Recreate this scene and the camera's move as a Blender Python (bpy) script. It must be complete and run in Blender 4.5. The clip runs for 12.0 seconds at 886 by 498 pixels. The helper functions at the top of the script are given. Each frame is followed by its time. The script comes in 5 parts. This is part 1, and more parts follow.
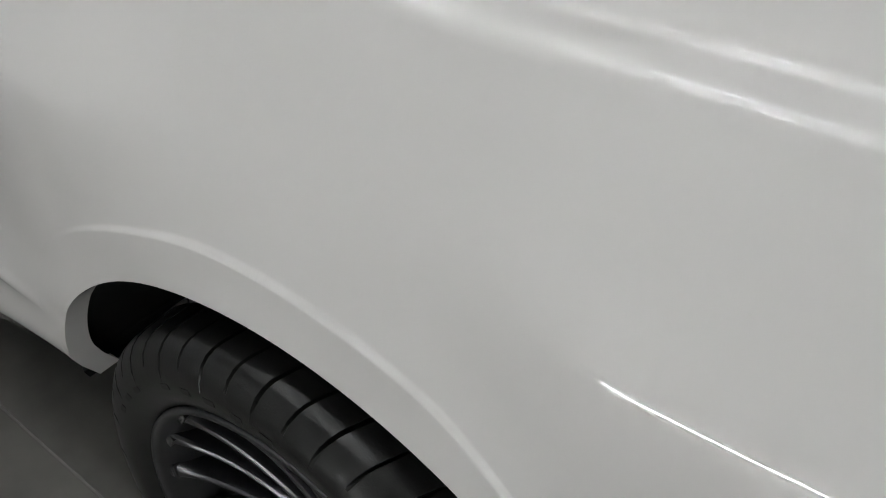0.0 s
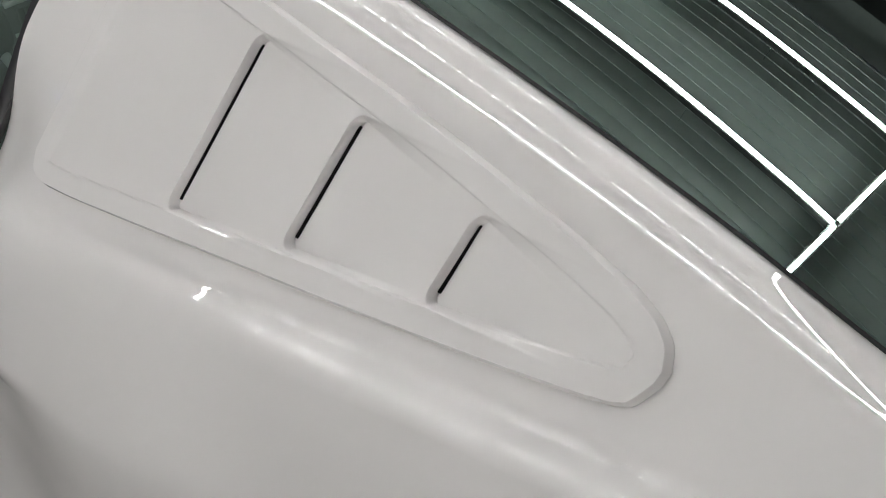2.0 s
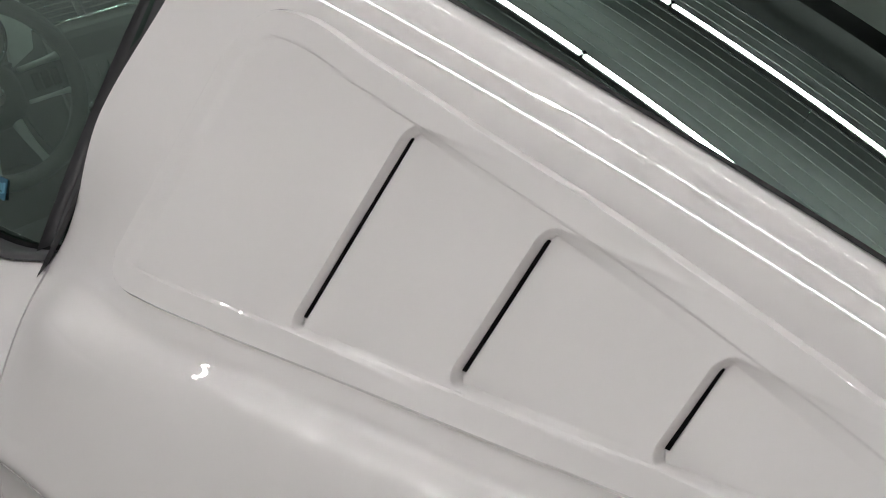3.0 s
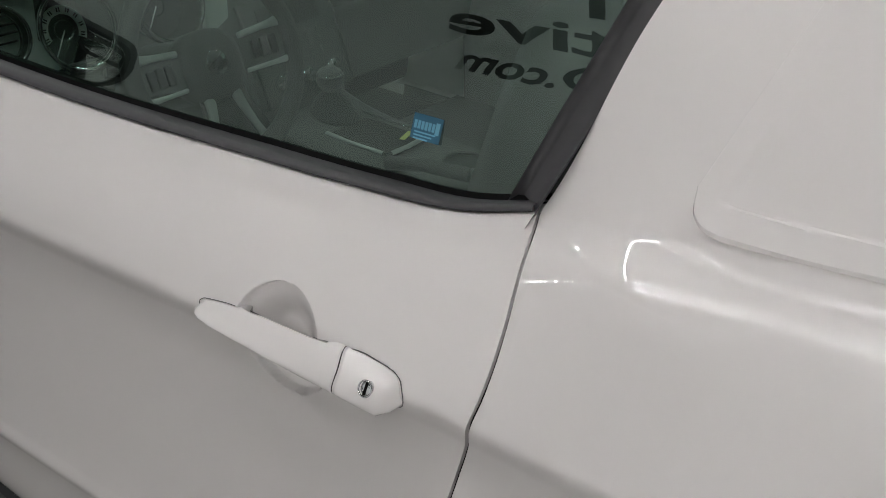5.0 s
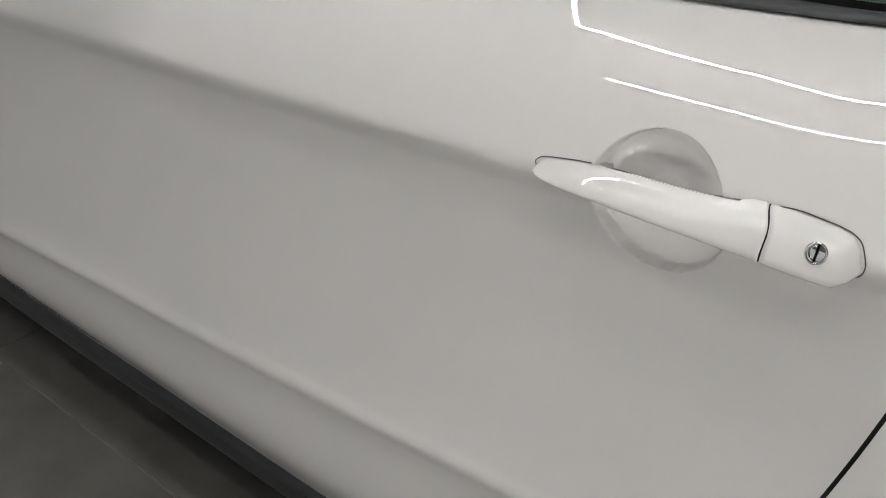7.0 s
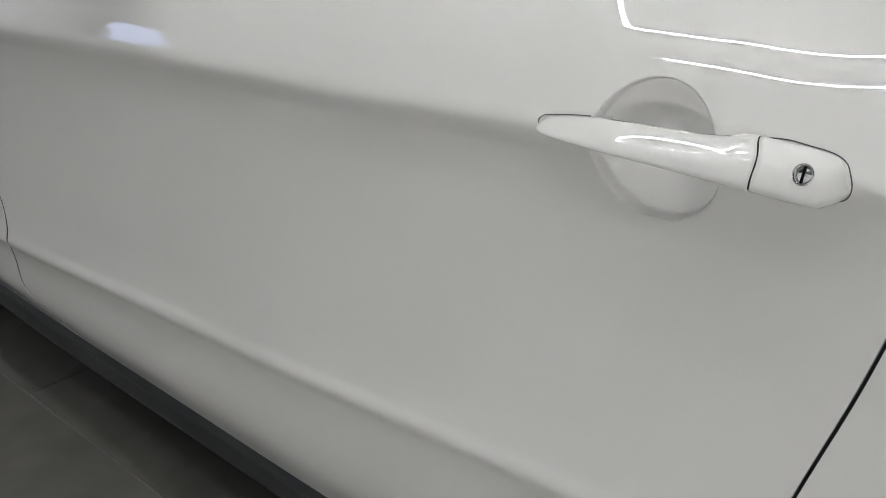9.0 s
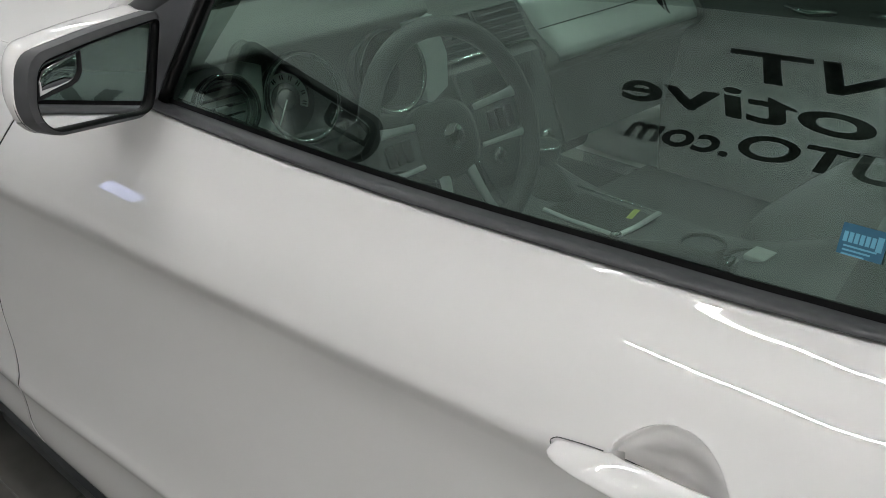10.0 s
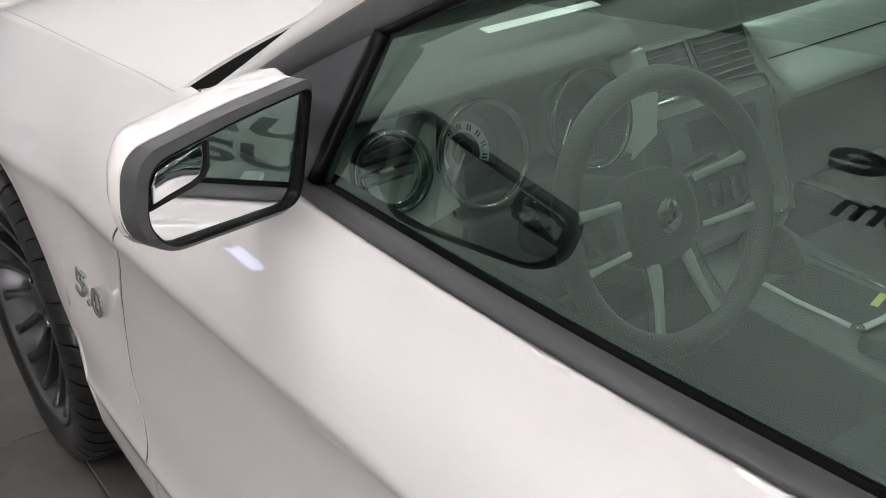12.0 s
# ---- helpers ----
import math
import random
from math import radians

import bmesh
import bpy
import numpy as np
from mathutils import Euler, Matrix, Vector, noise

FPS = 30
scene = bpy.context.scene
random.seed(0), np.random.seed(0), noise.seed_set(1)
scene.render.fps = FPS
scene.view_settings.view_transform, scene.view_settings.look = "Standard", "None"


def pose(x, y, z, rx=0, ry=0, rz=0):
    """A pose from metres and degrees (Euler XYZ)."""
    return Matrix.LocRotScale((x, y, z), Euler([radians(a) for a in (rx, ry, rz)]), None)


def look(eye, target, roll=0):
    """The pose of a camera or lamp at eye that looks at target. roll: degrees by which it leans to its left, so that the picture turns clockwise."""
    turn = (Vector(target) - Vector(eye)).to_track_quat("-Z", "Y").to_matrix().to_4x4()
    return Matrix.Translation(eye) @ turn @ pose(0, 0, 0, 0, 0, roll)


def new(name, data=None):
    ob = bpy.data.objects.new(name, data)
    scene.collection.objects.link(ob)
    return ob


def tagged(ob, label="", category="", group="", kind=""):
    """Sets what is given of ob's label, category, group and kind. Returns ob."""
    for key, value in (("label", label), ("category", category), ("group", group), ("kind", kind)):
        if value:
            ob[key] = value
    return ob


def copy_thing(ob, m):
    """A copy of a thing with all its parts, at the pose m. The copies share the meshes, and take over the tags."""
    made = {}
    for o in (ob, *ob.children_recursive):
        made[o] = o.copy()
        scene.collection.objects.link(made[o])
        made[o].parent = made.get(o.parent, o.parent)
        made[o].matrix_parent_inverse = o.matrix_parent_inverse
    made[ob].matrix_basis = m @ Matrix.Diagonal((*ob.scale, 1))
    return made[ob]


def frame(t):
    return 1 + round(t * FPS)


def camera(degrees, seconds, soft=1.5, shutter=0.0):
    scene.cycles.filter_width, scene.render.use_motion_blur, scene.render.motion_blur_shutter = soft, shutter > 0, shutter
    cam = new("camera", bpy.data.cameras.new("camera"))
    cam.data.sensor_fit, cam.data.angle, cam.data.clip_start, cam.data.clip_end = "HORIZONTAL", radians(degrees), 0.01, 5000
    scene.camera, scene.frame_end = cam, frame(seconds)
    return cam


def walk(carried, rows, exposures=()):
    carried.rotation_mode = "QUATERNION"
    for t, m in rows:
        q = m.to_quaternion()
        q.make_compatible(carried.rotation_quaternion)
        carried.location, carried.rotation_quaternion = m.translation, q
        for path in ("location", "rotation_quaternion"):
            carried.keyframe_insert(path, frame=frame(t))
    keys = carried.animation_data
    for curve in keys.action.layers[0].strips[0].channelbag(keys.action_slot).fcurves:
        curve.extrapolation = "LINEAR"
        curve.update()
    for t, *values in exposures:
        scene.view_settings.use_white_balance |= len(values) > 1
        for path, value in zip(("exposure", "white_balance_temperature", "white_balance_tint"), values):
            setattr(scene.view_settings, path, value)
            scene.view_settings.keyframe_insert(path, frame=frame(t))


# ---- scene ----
cam = camera(45.37, 12.0, 1.0)
PATH = [
    (0, (0.5084, -1.2790, 1.3713), (-0.2225, -0.4452, 0.3611), -1.14),
    (0.5, (0.5083, -1.2818, 1.3734), (-0.2417, -0.4457, 0.3792), -1.44),
    (1, (0.5426, -1.2295, 1.4424), (-0.2981, -0.4145, 0.5049), -2.38),
    (1.5, (0.5431, -1.2574, 1.5269), (-0.2976, -0.3719, 0.6557), -2.37),
    (2, (0.4782, -1.2491, 1.5359), (-0.3845, -0.3238, 0.7300), -1.98),
    (2.5, (0.3658, -1.2422, 1.5390), (-0.4871, -0.2846, 0.7607), -1.55),
    (3, (0.2640, -1.2439, 1.5135), (-0.5842, -0.2562, 0.7685), -0.88),
    (3.5, (0.1359, -1.2826, 1.4714), (-0.7239, -0.3011, 0.7317), -1.31),
    (3.7, (0.0907, -1.3076, 1.4304), (-0.7940, -0.3312, 0.7135), -1.32),
    (5.3, (-0.2179, -1.4635, 1.3619), (-1.0549, -0.4516, 0.6369), 0.18),
    (5.5, (-0.2484, -1.4545, 1.3319), (-1.0930, -0.4387, 0.6215), 0.39),
    (6, (-0.3445, -1.4098, 1.3039), (-1.2199, -0.4452, 0.5601), -0.53),
    (6.5, (-0.4218, -1.4626, 1.2513), (-1.3230, -0.5246, 0.5042), -0.48),
    (7, (-0.4696, -1.5401, 1.2343), (-1.3163, -0.5936, 0.4360), -1.31),
    (7.5, (-0.4154, -1.5412, 1.0901), (-1.3495, -0.6081, 0.3782), -1.85),
    (7.7, (-0.4279, -1.5443, 0.9878), (-1.3747, -0.5253, 0.4263), -4.02),
    (9.3, (-0.3818, -1.5825, 1.2197), (-1.3330, -0.6393, 0.5449), -1.83),
    (9.5, (-0.3797, -1.5805, 1.2806), (-1.3419, -0.6367, 0.6222), -1.35),
    (10, (-0.4689, -1.4815, 1.3588), (-1.4341, -0.5396, 0.7021), -1.36),
    (10.5, (-0.6435, -1.3702, 1.3641), (-1.6279, -0.4549, 0.6983), -2.33),
    (11, (-0.8395, -1.2757, 1.3627), (-1.8719, -0.4224, 0.6874), -3.03),
    (11.5, (-0.9231, -1.2168, 1.3577), (-1.9962, -0.4257, 0.6701), -3.10),
    (12, (-0.7539, -1.2812, 1.3830), (-1.8489, -0.5290, 0.6863), -2.66),
]
EXPO = [(0, 0.03, 6300, 7), (1.5, 0.0, 6300, 7), (2.2, -0.08, 6480, 11), (3.5, -0.12, 6500, 12), (5.5, 0.0, 6480, 12), (6.5, 0.12, 6500, 10), (7.5, 0.21, 6450, 9), (9.5, 0.20, 6300, 6), (10.5, 0.43, 6450, 10), (11.5, 0.73, 6480, 13), (12, 0.79, 6500, 15)]
walk(cam, [(t, look(eye, target, roll)) for t, eye, target, roll in PATH], EXPO)

# ---- world and lamps ----
world = bpy.data.worlds.new("world")
scene.world = world
world.use_nodes = True
world.node_tree.nodes["Background"].inputs[0].default_value = (0.8, 0.85, 0.9, 1)
world.node_tree.nodes["Background"].inputs[1].default_value = 0.05


# ---- materials ----
def mat(name, color, rough=0.5, metal=0.0, coat=0.0, var=0.06, scale=30.0, bump=0.0, bscale=200.0, spec=0.5, emit=0.0, emit_color=None):
    m = bpy.data.materials.new(name)
    m.use_nodes = True
    nt = m.node_tree
    b = nt.nodes["Principled BSDF"]
    b.inputs["Roughness"].default_value = rough
    b.inputs["Metallic"].default_value = metal
    b.inputs["Coat Weight"].default_value = coat
    b.inputs["Coat Roughness"].default_value = 0.004
    b.inputs["Coat IOR"].default_value = 1.75
    b.inputs["Specular IOR Level"].default_value = spec
    b.inputs["Base Color"].default_value = (*color, 1)
    co = nt.nodes.new("ShaderNodeTexCoord")
    if var:
        n1 = nt.nodes.new("ShaderNodeTexNoise")
        n1.inputs["Scale"].default_value = scale
        n1.inputs["Detail"].default_value = 5
        n2 = nt.nodes.new("ShaderNodeTexNoise")
        n2.inputs["Scale"].default_value = scale * 0.12
        mx = nt.nodes.new("ShaderNodeMath")
        mx.operation = "ADD"
        rmp = nt.nodes.new("ShaderNodeMapRange")
        rmp.inputs["From Min"].default_value = 0.6
        rmp.inputs["From Max"].default_value = 1.4
        rmp.inputs["To Min"].default_value = 1 - var
        rmp.inputs["To Max"].default_value = 1 + var
        vm = nt.nodes.new("ShaderNodeVectorMath")
        vm.operation = "SCALE"
        vm.inputs[0].default_value = color
        for n in (n1, n2):
            nt.links.new(co.outputs["Object"], n.inputs["Vector"])
        nt.links.new(n1.outputs[0], mx.inputs[0])
        nt.links.new(n2.outputs[0], mx.inputs[1])
        nt.links.new(mx.outputs[0], rmp.inputs["Value"])
        nt.links.new(rmp.outputs[0], vm.inputs["Scale"])
        nt.links.new(vm.outputs[0], b.inputs["Base Color"])
    if bump:
        nb = nt.nodes.new("ShaderNodeTexNoise")
        nb.inputs["Scale"].default_value = bscale
        nb.inputs["Detail"].default_value = 3
        bp = nt.nodes.new("ShaderNodeBump")
        bp.inputs["Strength"].default_value = bump
        bp.inputs["Distance"].default_value = 0.002
        nt.links.new(co.outputs["Object"], nb.inputs["Vector"])
        nt.links.new(nb.outputs[0], bp.inputs["Height"])
        nt.links.new(bp.outputs[0], b.inputs["Normal"])
    if emit:
        b.inputs["Emission Color"].default_value = (*(emit_color or color), 1)
        b.inputs["Emission Strength"].default_value = emit
    return m


def glass(name, tint, rough=0.0, ior=1.85):
    """Thin tinted pane: clear tinted passage with Fresnel gloss."""
    m = bpy.data.materials.new(name)
    m.use_nodes = True
    nt = m.node_tree
    nt.nodes.remove(nt.nodes["Principled BSDF"])
    tr = nt.nodes.new("ShaderNodeBsdfTransparent")
    tr.inputs[0].default_value = (*tint, 1)
    gl = nt.nodes.new("ShaderNodeBsdfGlossy")
    gl.inputs["Roughness"].default_value = rough
    gl.inputs[0].default_value = (0.80, 1, 0.91, 1)
    fr = nt.nodes.new("ShaderNodeFresnel")
    fr.inputs[0].default_value = ior
    mx = nt.nodes.new("ShaderNodeMixShader")
    nt.links.new(fr.outputs[0], mx.inputs[0])
    nt.links.new(tr.outputs[0], mx.inputs[1])
    nt.links.new(gl.outputs[0], mx.inputs[2])
    nt.links.new(mx.outputs[0], nt.nodes["Material Output"].inputs[0])
    return m


M_PAINT = mat("white_paint", (0.80, 0.775, 0.765), 0.55, coat=1.0, var=0.012, scale=6, spec=0.12)
M_TRIM = mat("satin_black_trim", (0.066, 0.066, 0.070), 0.48, var=0.15, scale=80, bump=0.05, bscale=900)
M_RUBBER = mat("tyre_rubber", (0.012, 0.012, 0.0117), 0.32, var=0.4, scale=60, bump=0.10, spec=0.4, bscale=400)
M_DARK = mat("black_plastic", (0.012, 0.012, 0.012), 0.6, var=0.1, scale=50, spec=0.2)
M_SKIRT = mat("charcoal_plastic", (0.035, 0.038, 0.040), 0.42, var=0.15, scale=40, bump=0.05, bscale=700)
M_SEAL = mat("black_rubber", (0.004, 0.004, 0.0042), 0.35, var=0.1, scale=40, spec=0.15)
# near-black that stands in for the shade inside narrow slots
M_VOID = mat("slot_shade_black", (0.003, 0.003, 0.003), 0.9, var=0, spec=0.1)
M_RIM = mat("gunmetal_wheel", (0.12, 0.12, 0.126), 0.30, metal=0.9, var=0.12, scale=40)
M_CHROME = mat("chrome", (0.75, 0.75, 0.76), 0.08, metal=1.0, var=0.03, scale=60)
M_FLOOR = mat("grey_floor_tile", (0.155, 0.148, 0.135), 0.42, var=0.35, scale=9, bump=0.08, bscale=60)
nt = M_FLOOR.node_tree
pick, spread, tone = nt.nodes.new("ShaderNodeObjectInfo"), nt.nodes.new("ShaderNodeMapRange"), nt.nodes.new("ShaderNodeVectorMath")
spread.inputs["To Min"].default_value, spread.inputs["To Max"].default_value = 0.82, 1.18
tone.operation = "SCALE"
base = nt.nodes["Principled BSDF"].inputs["Base Color"]
nt.links.new(pick.outputs["Random"], spread.inputs["Value"])
nt.links.new(spread.outputs[0], tone.inputs["Scale"])
nt.links.new(base.links[0].from_socket, tone.inputs[0])
nt.links.new(tone.outputs[0], base)
M_WALL = mat("grey_wall_paint", (0.78, 0.785, 0.78), 0.7, var=0.05, scale=5, bump=0.05, bscale=120)
M_CEIL = mat("dark_ceiling", (0.11, 0.115, 0.112), 0.8, var=0.1, scale=8)
M_TUBE = mat("led_tube", (1, 1, 1), 0.4, var=0, emit=74.0, emit_color=(1.0, 0.985, 0.965))
M_TUBE_FILL = mat("fill_led_tube", (1, 1, 1), 0.4, var=0, emit=60.0, emit_color=(1.0, 0.985, 0.965))
M_GLASS = glass("tinted_glass", (0.58, 0.80, 0.68), ior=2.3)
M_SIGN = mat("black_vinyl", (0.01, 0.01, 0.01), 0.5, var=0.05)


# ---- mesh helpers ----
def mesh_ob(name, bm, material, parent=None, label="", smooth=True):
    me = bpy.data.meshes.new(name)
    bm.to_mesh(me)
    bm.free()
    if smooth:
        for p in me.polygons:
            p.use_smooth = True
    me.materials.append(material)
    ob = new(name, me)
    if parent is not None:
        ob.parent = parent
    if label:
        ob["label"] = label
    return ob


def part(name, bm, material, parent, label="", smooth=True):
    return mesh_ob(name, bm, material, parent, label, smooth)


def thing(name, label, category, at=(0, 0, 0), group="", kind=""):
    ob = new(name)
    ob.location = at
    return tagged(ob, label, category, group, kind)


def sharpen(ob, deg=35):
    ob.data.set_sharp_from_angle(angle=radians(deg))
    return ob


def box_bm(x0, x1, y0, y1, z0, z1, bev=0.0, seg=2, bm=None):
    bm = bm or bmesh.new()
    r = bmesh.ops.create_cube(bm, size=1)
    vs = r["verts"]
    for v in vs:
        v.co = Vector(((x0 + x1) / 2 + v.co.x * (x1 - x0), (y0 + y1) / 2 + v.co.y * (y1 - y0), (z0 + z1) / 2 + v.co.z * (z1 - z0)))
    if bev:
        es = list({e for v in vs for e in v.link_edges})
        bmesh.ops.bevel(bm, geom=es, offset=bev, segments=seg, affect="EDGES", profile=0.5)
    return bm


def grid_bm(nu, nv, fn, bm=None, flip=False):
    """A sheet of quads through fn(u, v), u and v from 0 to 1."""
    bm = bm or bmesh.new()
    vs = [[bm.verts.new(fn(i / nu, j / nv)) for j in range(nv + 1)] for i in range(nu + 1)]
    for i in range(nu):
        for j in range(nv):
            q = (vs[i][j], vs[i + 1][j], vs[i + 1][j + 1], vs[i][j + 1])
            bm.faces.new(q[::-1] if flip else q)
    return bm


def spline(xs, ys):
    """A smooth curve through the points, as a function; sampled once, flat beyond its ends."""
    xs, ys = np.array(xs, float), np.array(ys, float)
    h = np.diff(xs)
    d = np.diff(ys) / h
    m = np.concatenate(([d[0]], (d[:-1] * h[1:] + d[1:] * h[:-1]) / (h[1:] + h[:-1]), [d[-1]]))
    n = 1500
    x = np.linspace(xs[0], xs[-1], n + 1)
    i = np.clip(np.searchsorted(xs, x) - 1, 0, len(xs) - 2)
    t = (x - xs[i]) / h[i]
    y = (2 * t**3 - 3 * t**2 + 1) * ys[i] + (t**3 - 2 * t**2 + t) * h[i] * m[i] + (-2 * t**3 + 3 * t**2) * ys[i + 1] + (t**3 - t**2) * h[i] * m[i + 1]
    table, x0, step = y.tolist(), float(xs[0]), float((xs[-1] - xs[0]) / n)

    def f(v):
        k = (v - x0) / step
        if k <= 0:
            return table[0]
        if k >= n:
            return table[n]
        j = int(k)
        return table[j] + (table[j + 1] - table[j]) * (k - j)
    return f


def lerp(a, b, t):
    return a + (b - a) * t


def smooth01(t):
    t = min(max(t, 0.0), 1.0)
    return t * t * (3 - 2 * t)


# ---- the car's skin: rows along its length, front at -x, rear axle at x = 0 ----
XS = [-3.3, -2.72, -2.35, -2.06, -1.65, -1.2, -0.95, -0.78, -0.68, -0.59, -0.5, -0.4, -0.3, 0, 0.35, 0.9]
SILL_Z = spline(XS, [.25, .25, .24, .236, .236, .239, .248, .266, .296, .33, .358, .378, .38, .38, .36, .34])
SILL_Y = spline(XS, [.86, .895, .905, .908, .908, .908, .906, .905, .905, .905, .905, .905, .905, .905, .88, .82])
RIDGE_Z = spline(XS, [.40, .40, .39, .395, .428, .465, .49, .505, .512, .52, .525, .53, .54, .55, .55, .55])
RIDGE_Y = spline(XS, [.90, .935, .940, .948, .952, .954, .953, .951, .949, .947, .946, .945, .944, .944, .93, .87])
CREASE_Z = spline(XS, [.72, .75, .757, .765, .793, .823, .841, .852, .857, .861, .864, .868, .873, .888, .90, .88])
CREASE_Y = spline(XS, [.86, .925, .93, .932, .935, .938, .938, .937, .937, .936, .936, .936, .936, .932, .912, .86])
BELT_Z = spline(XS, [.80, .90, .92, .932, .936, .944, .957, .967, .976, 1.0, 1.021, 1.03, 1.04, 1.062, 1.072, 1.035])
BELT_Y = spline(XS, [.75, .82, .815, .81, .845, .846, .842, .836, .83, .822, .83, .838, .836, .822, .81, .735])
XU = [-0.62, -0.42, -0.251, -0.102, 0.005, 0.11, 0.23, 0.38, 0.53, 0.9]


def eased(ys, deg=3):
    """The same row, evened out to a smooth low-order curve along the window."""
    k = 8
    fit = np.polyfit(XU[:k], ys[:k], deg)
    end, rate = np.polyval(fit, XU[k - 1]), np.polyval(np.polyder(fit), XU[k - 1])
    return [float(np.polyval(fit, x)) for x in XU[:k]] + [float(end + rate * .11), float(end + rate * .25)]


F_Y = spline(XU, eased([.672, .688, .704, .719, .731, .748, .775, .785, .76, .70]))
F_Z = spline(XU, eased([1.298, 1.271, 1.248, 1.225, 1.206, 1.179, 1.137, 1.095, 1.07, 1.03]))
H_Y = spline(XU, eased([.6165, .635, .654, .673, .686, .700, .718, .744, .76, .73]))
H_Z = spline(XU, eased([1.348, 1.3186, 1.289, 1.259, 1.238, 1.216, 1.1875, 1.148, 1.12, 1.08]))
ARCH_R, ARCH_Z, REAR_AXLE, FRONT_AXLE = 0.41, 0.335, 0.02, -2.72


def arch_low(x):
    """Lower edge of the side: the sill, or a wheel arch."""
    z = SILL_Z(x)
    for ax in (REAR_AXLE, FRONT_AXLE):
        if abs(x - ax) < ARCH_R:
            z = max(z, ARCH_Z + math.sqrt(max(ARCH_R**2 - (x - ax)**2, 0)))
    return z


SECTIONS = {}


def section(x):
    """Points (y, z) of the side from the sill up to the belt."""
    key = round(x, 5)
    if key not in SECTIONS:
        SECTIONS[key] = section_at(key)
    return SECTIONS[key]


def section_at(x):
    sz, rz, cz, bz = SILL_Z(x), RIDGE_Z(x), CREASE_Z(x), BELT_Z(x)
    sy, ry, cy, by = SILL_Y(x), RIDGE_Y(x), CREASE_Y(x), BELT_Y(x)
    k = smooth01((-0.28 - x) / 0.26)
    kf = smooth01((-0.05 - x) / 0.15) * (1 - k)
    flat = lambda t: lerp(ry, cy, t) + 0.004
    pts = [(sy, sz), (lerp(sy, ry, .70), lerp(sz, rz, .35)), (ry - .003 * k, lerp(sz, rz, .93)), (ry, rz),
           (lerp(flat(.1), ry - .006, k), lerp(rz, cz, lerp(.10, .055, k))), (lerp(flat(.3), ry - .020, k), lerp(rz, cz, .32)),
           (lerp(flat(.6), cy - .013, k), lerp(rz, cz, .65)), (lerp(flat(.9), cy - .008, k), lerp(rz, cz, .92)),
           (cy, cz), (lerp(cy, by, lerp(.10, .16, kf)) + .002 * (1 - kf), lerp(cz, bz, .16)), (lerp(cy, by, .40) + .006 + lerp(.016, .002, smooth01((x + .1) / .3)) * (1 - k), lerp(cz, bz, .5)),
           (lerp(cy, by, .78) + .005 + lerp(.006, .0, smooth01((x + .1) / .3)) * (1 - k), lerp(cz, bz, .82)), (by, bz)]
    # the shoulder: a sharp crest with a flatter shelf above it
    q2 = smooth01((x + .62) / .24)
    if q2 > 0:
        crest = (.860 - .058 * x, 1.036 + .064 * x)
        pts[10] = (lerp(pts[10][0], lerp(pts[8][0], crest[0], .55) + lerp(.010, .002, smooth01((-.05 - x) / .15)), q2), lerp(pts[10][1], lerp(pts[8][1], crest[1], .55), q2))
        pts[11] = (lerp(pts[11][0], crest[0], q2), lerp(pts[11][1], crest[1], q2))
        pts[12] = (by, bz - .001 * q2)
    return pts


def upper(x):
    by, bz, fy, fz, hy, hz = BELT_Y(x), BELT_Z(x), F_Y(x), F_Z(x), H_Y(x), H_Z(x)
    return [(lerp(.822 - .053 * x, fy, .5) + .003, lerp(1.062 + .07 * x, fz, .5)), (fy, fz), (lerp(fy, hy, .3) + .004, lerp(fz, hz, .3) + .010), (lerp(fy, hy, .65), lerp(fz, hz, .65) + .010), (hy, hz)]


def along(pts, s):
    """The point at s (0 to 1 by row) on a smooth curve through pts."""
    n = len(pts) - 1
    f = min(max(s, 0), 1) * n
    i = min(int(f), n - 1)
    t = f - i
    (ax, ay), (bx, by) = pts[i], pts[i + 1]
    px, py = pts[i - 1] if i > 0 else (2 * ax - bx, 2 * ay - by)
    qx, qy = pts[i + 2] if i + 2 <= n else (2 * bx - ax, 2 * by - ay)
    d0, d1, d2 = math.hypot(ax - px, ay - py), math.hypot(bx - ax, by - ay), math.hypot(qx - bx, qy - by)
    k1, k2 = d1 / (d0 + d1), d1 / (d1 + d2)
    m1 = ((ax - px) / d0 * d1 + (bx - ax) / d1 * d0) * k1, ((ay - py) / d0 * d1 + (by - ay) / d1 * d0) * k1
    m2 = ((bx - ax) / d1 * d2 + (qx - bx) / d2 * d1) * k2, ((by - ay) / d1 * d2 + (qy - by) / d2 * d1) * k2
    a, b, c, d = 2 * t**3 - 3 * t**2 + 1, t**3 - 2 * t**2 + t, -2 * t**3 + 3 * t**2, t**3 - t**2
    return a * ax + b * m1[0] + c * bx + d * m2[0], a * ay + b * m1[1] + c * by + d * m2[1]


def ease5(t):
    t = min(max(t, 0.0), 1.0)
    return t * t * t * (t * (6 * t - 15) + 10)


FLARE_R = 0.469


def over_wheel(x):
    return ease5((x + .25) / .23) * (1 - ease5((x - .14) / .20))


SLOPE = .285


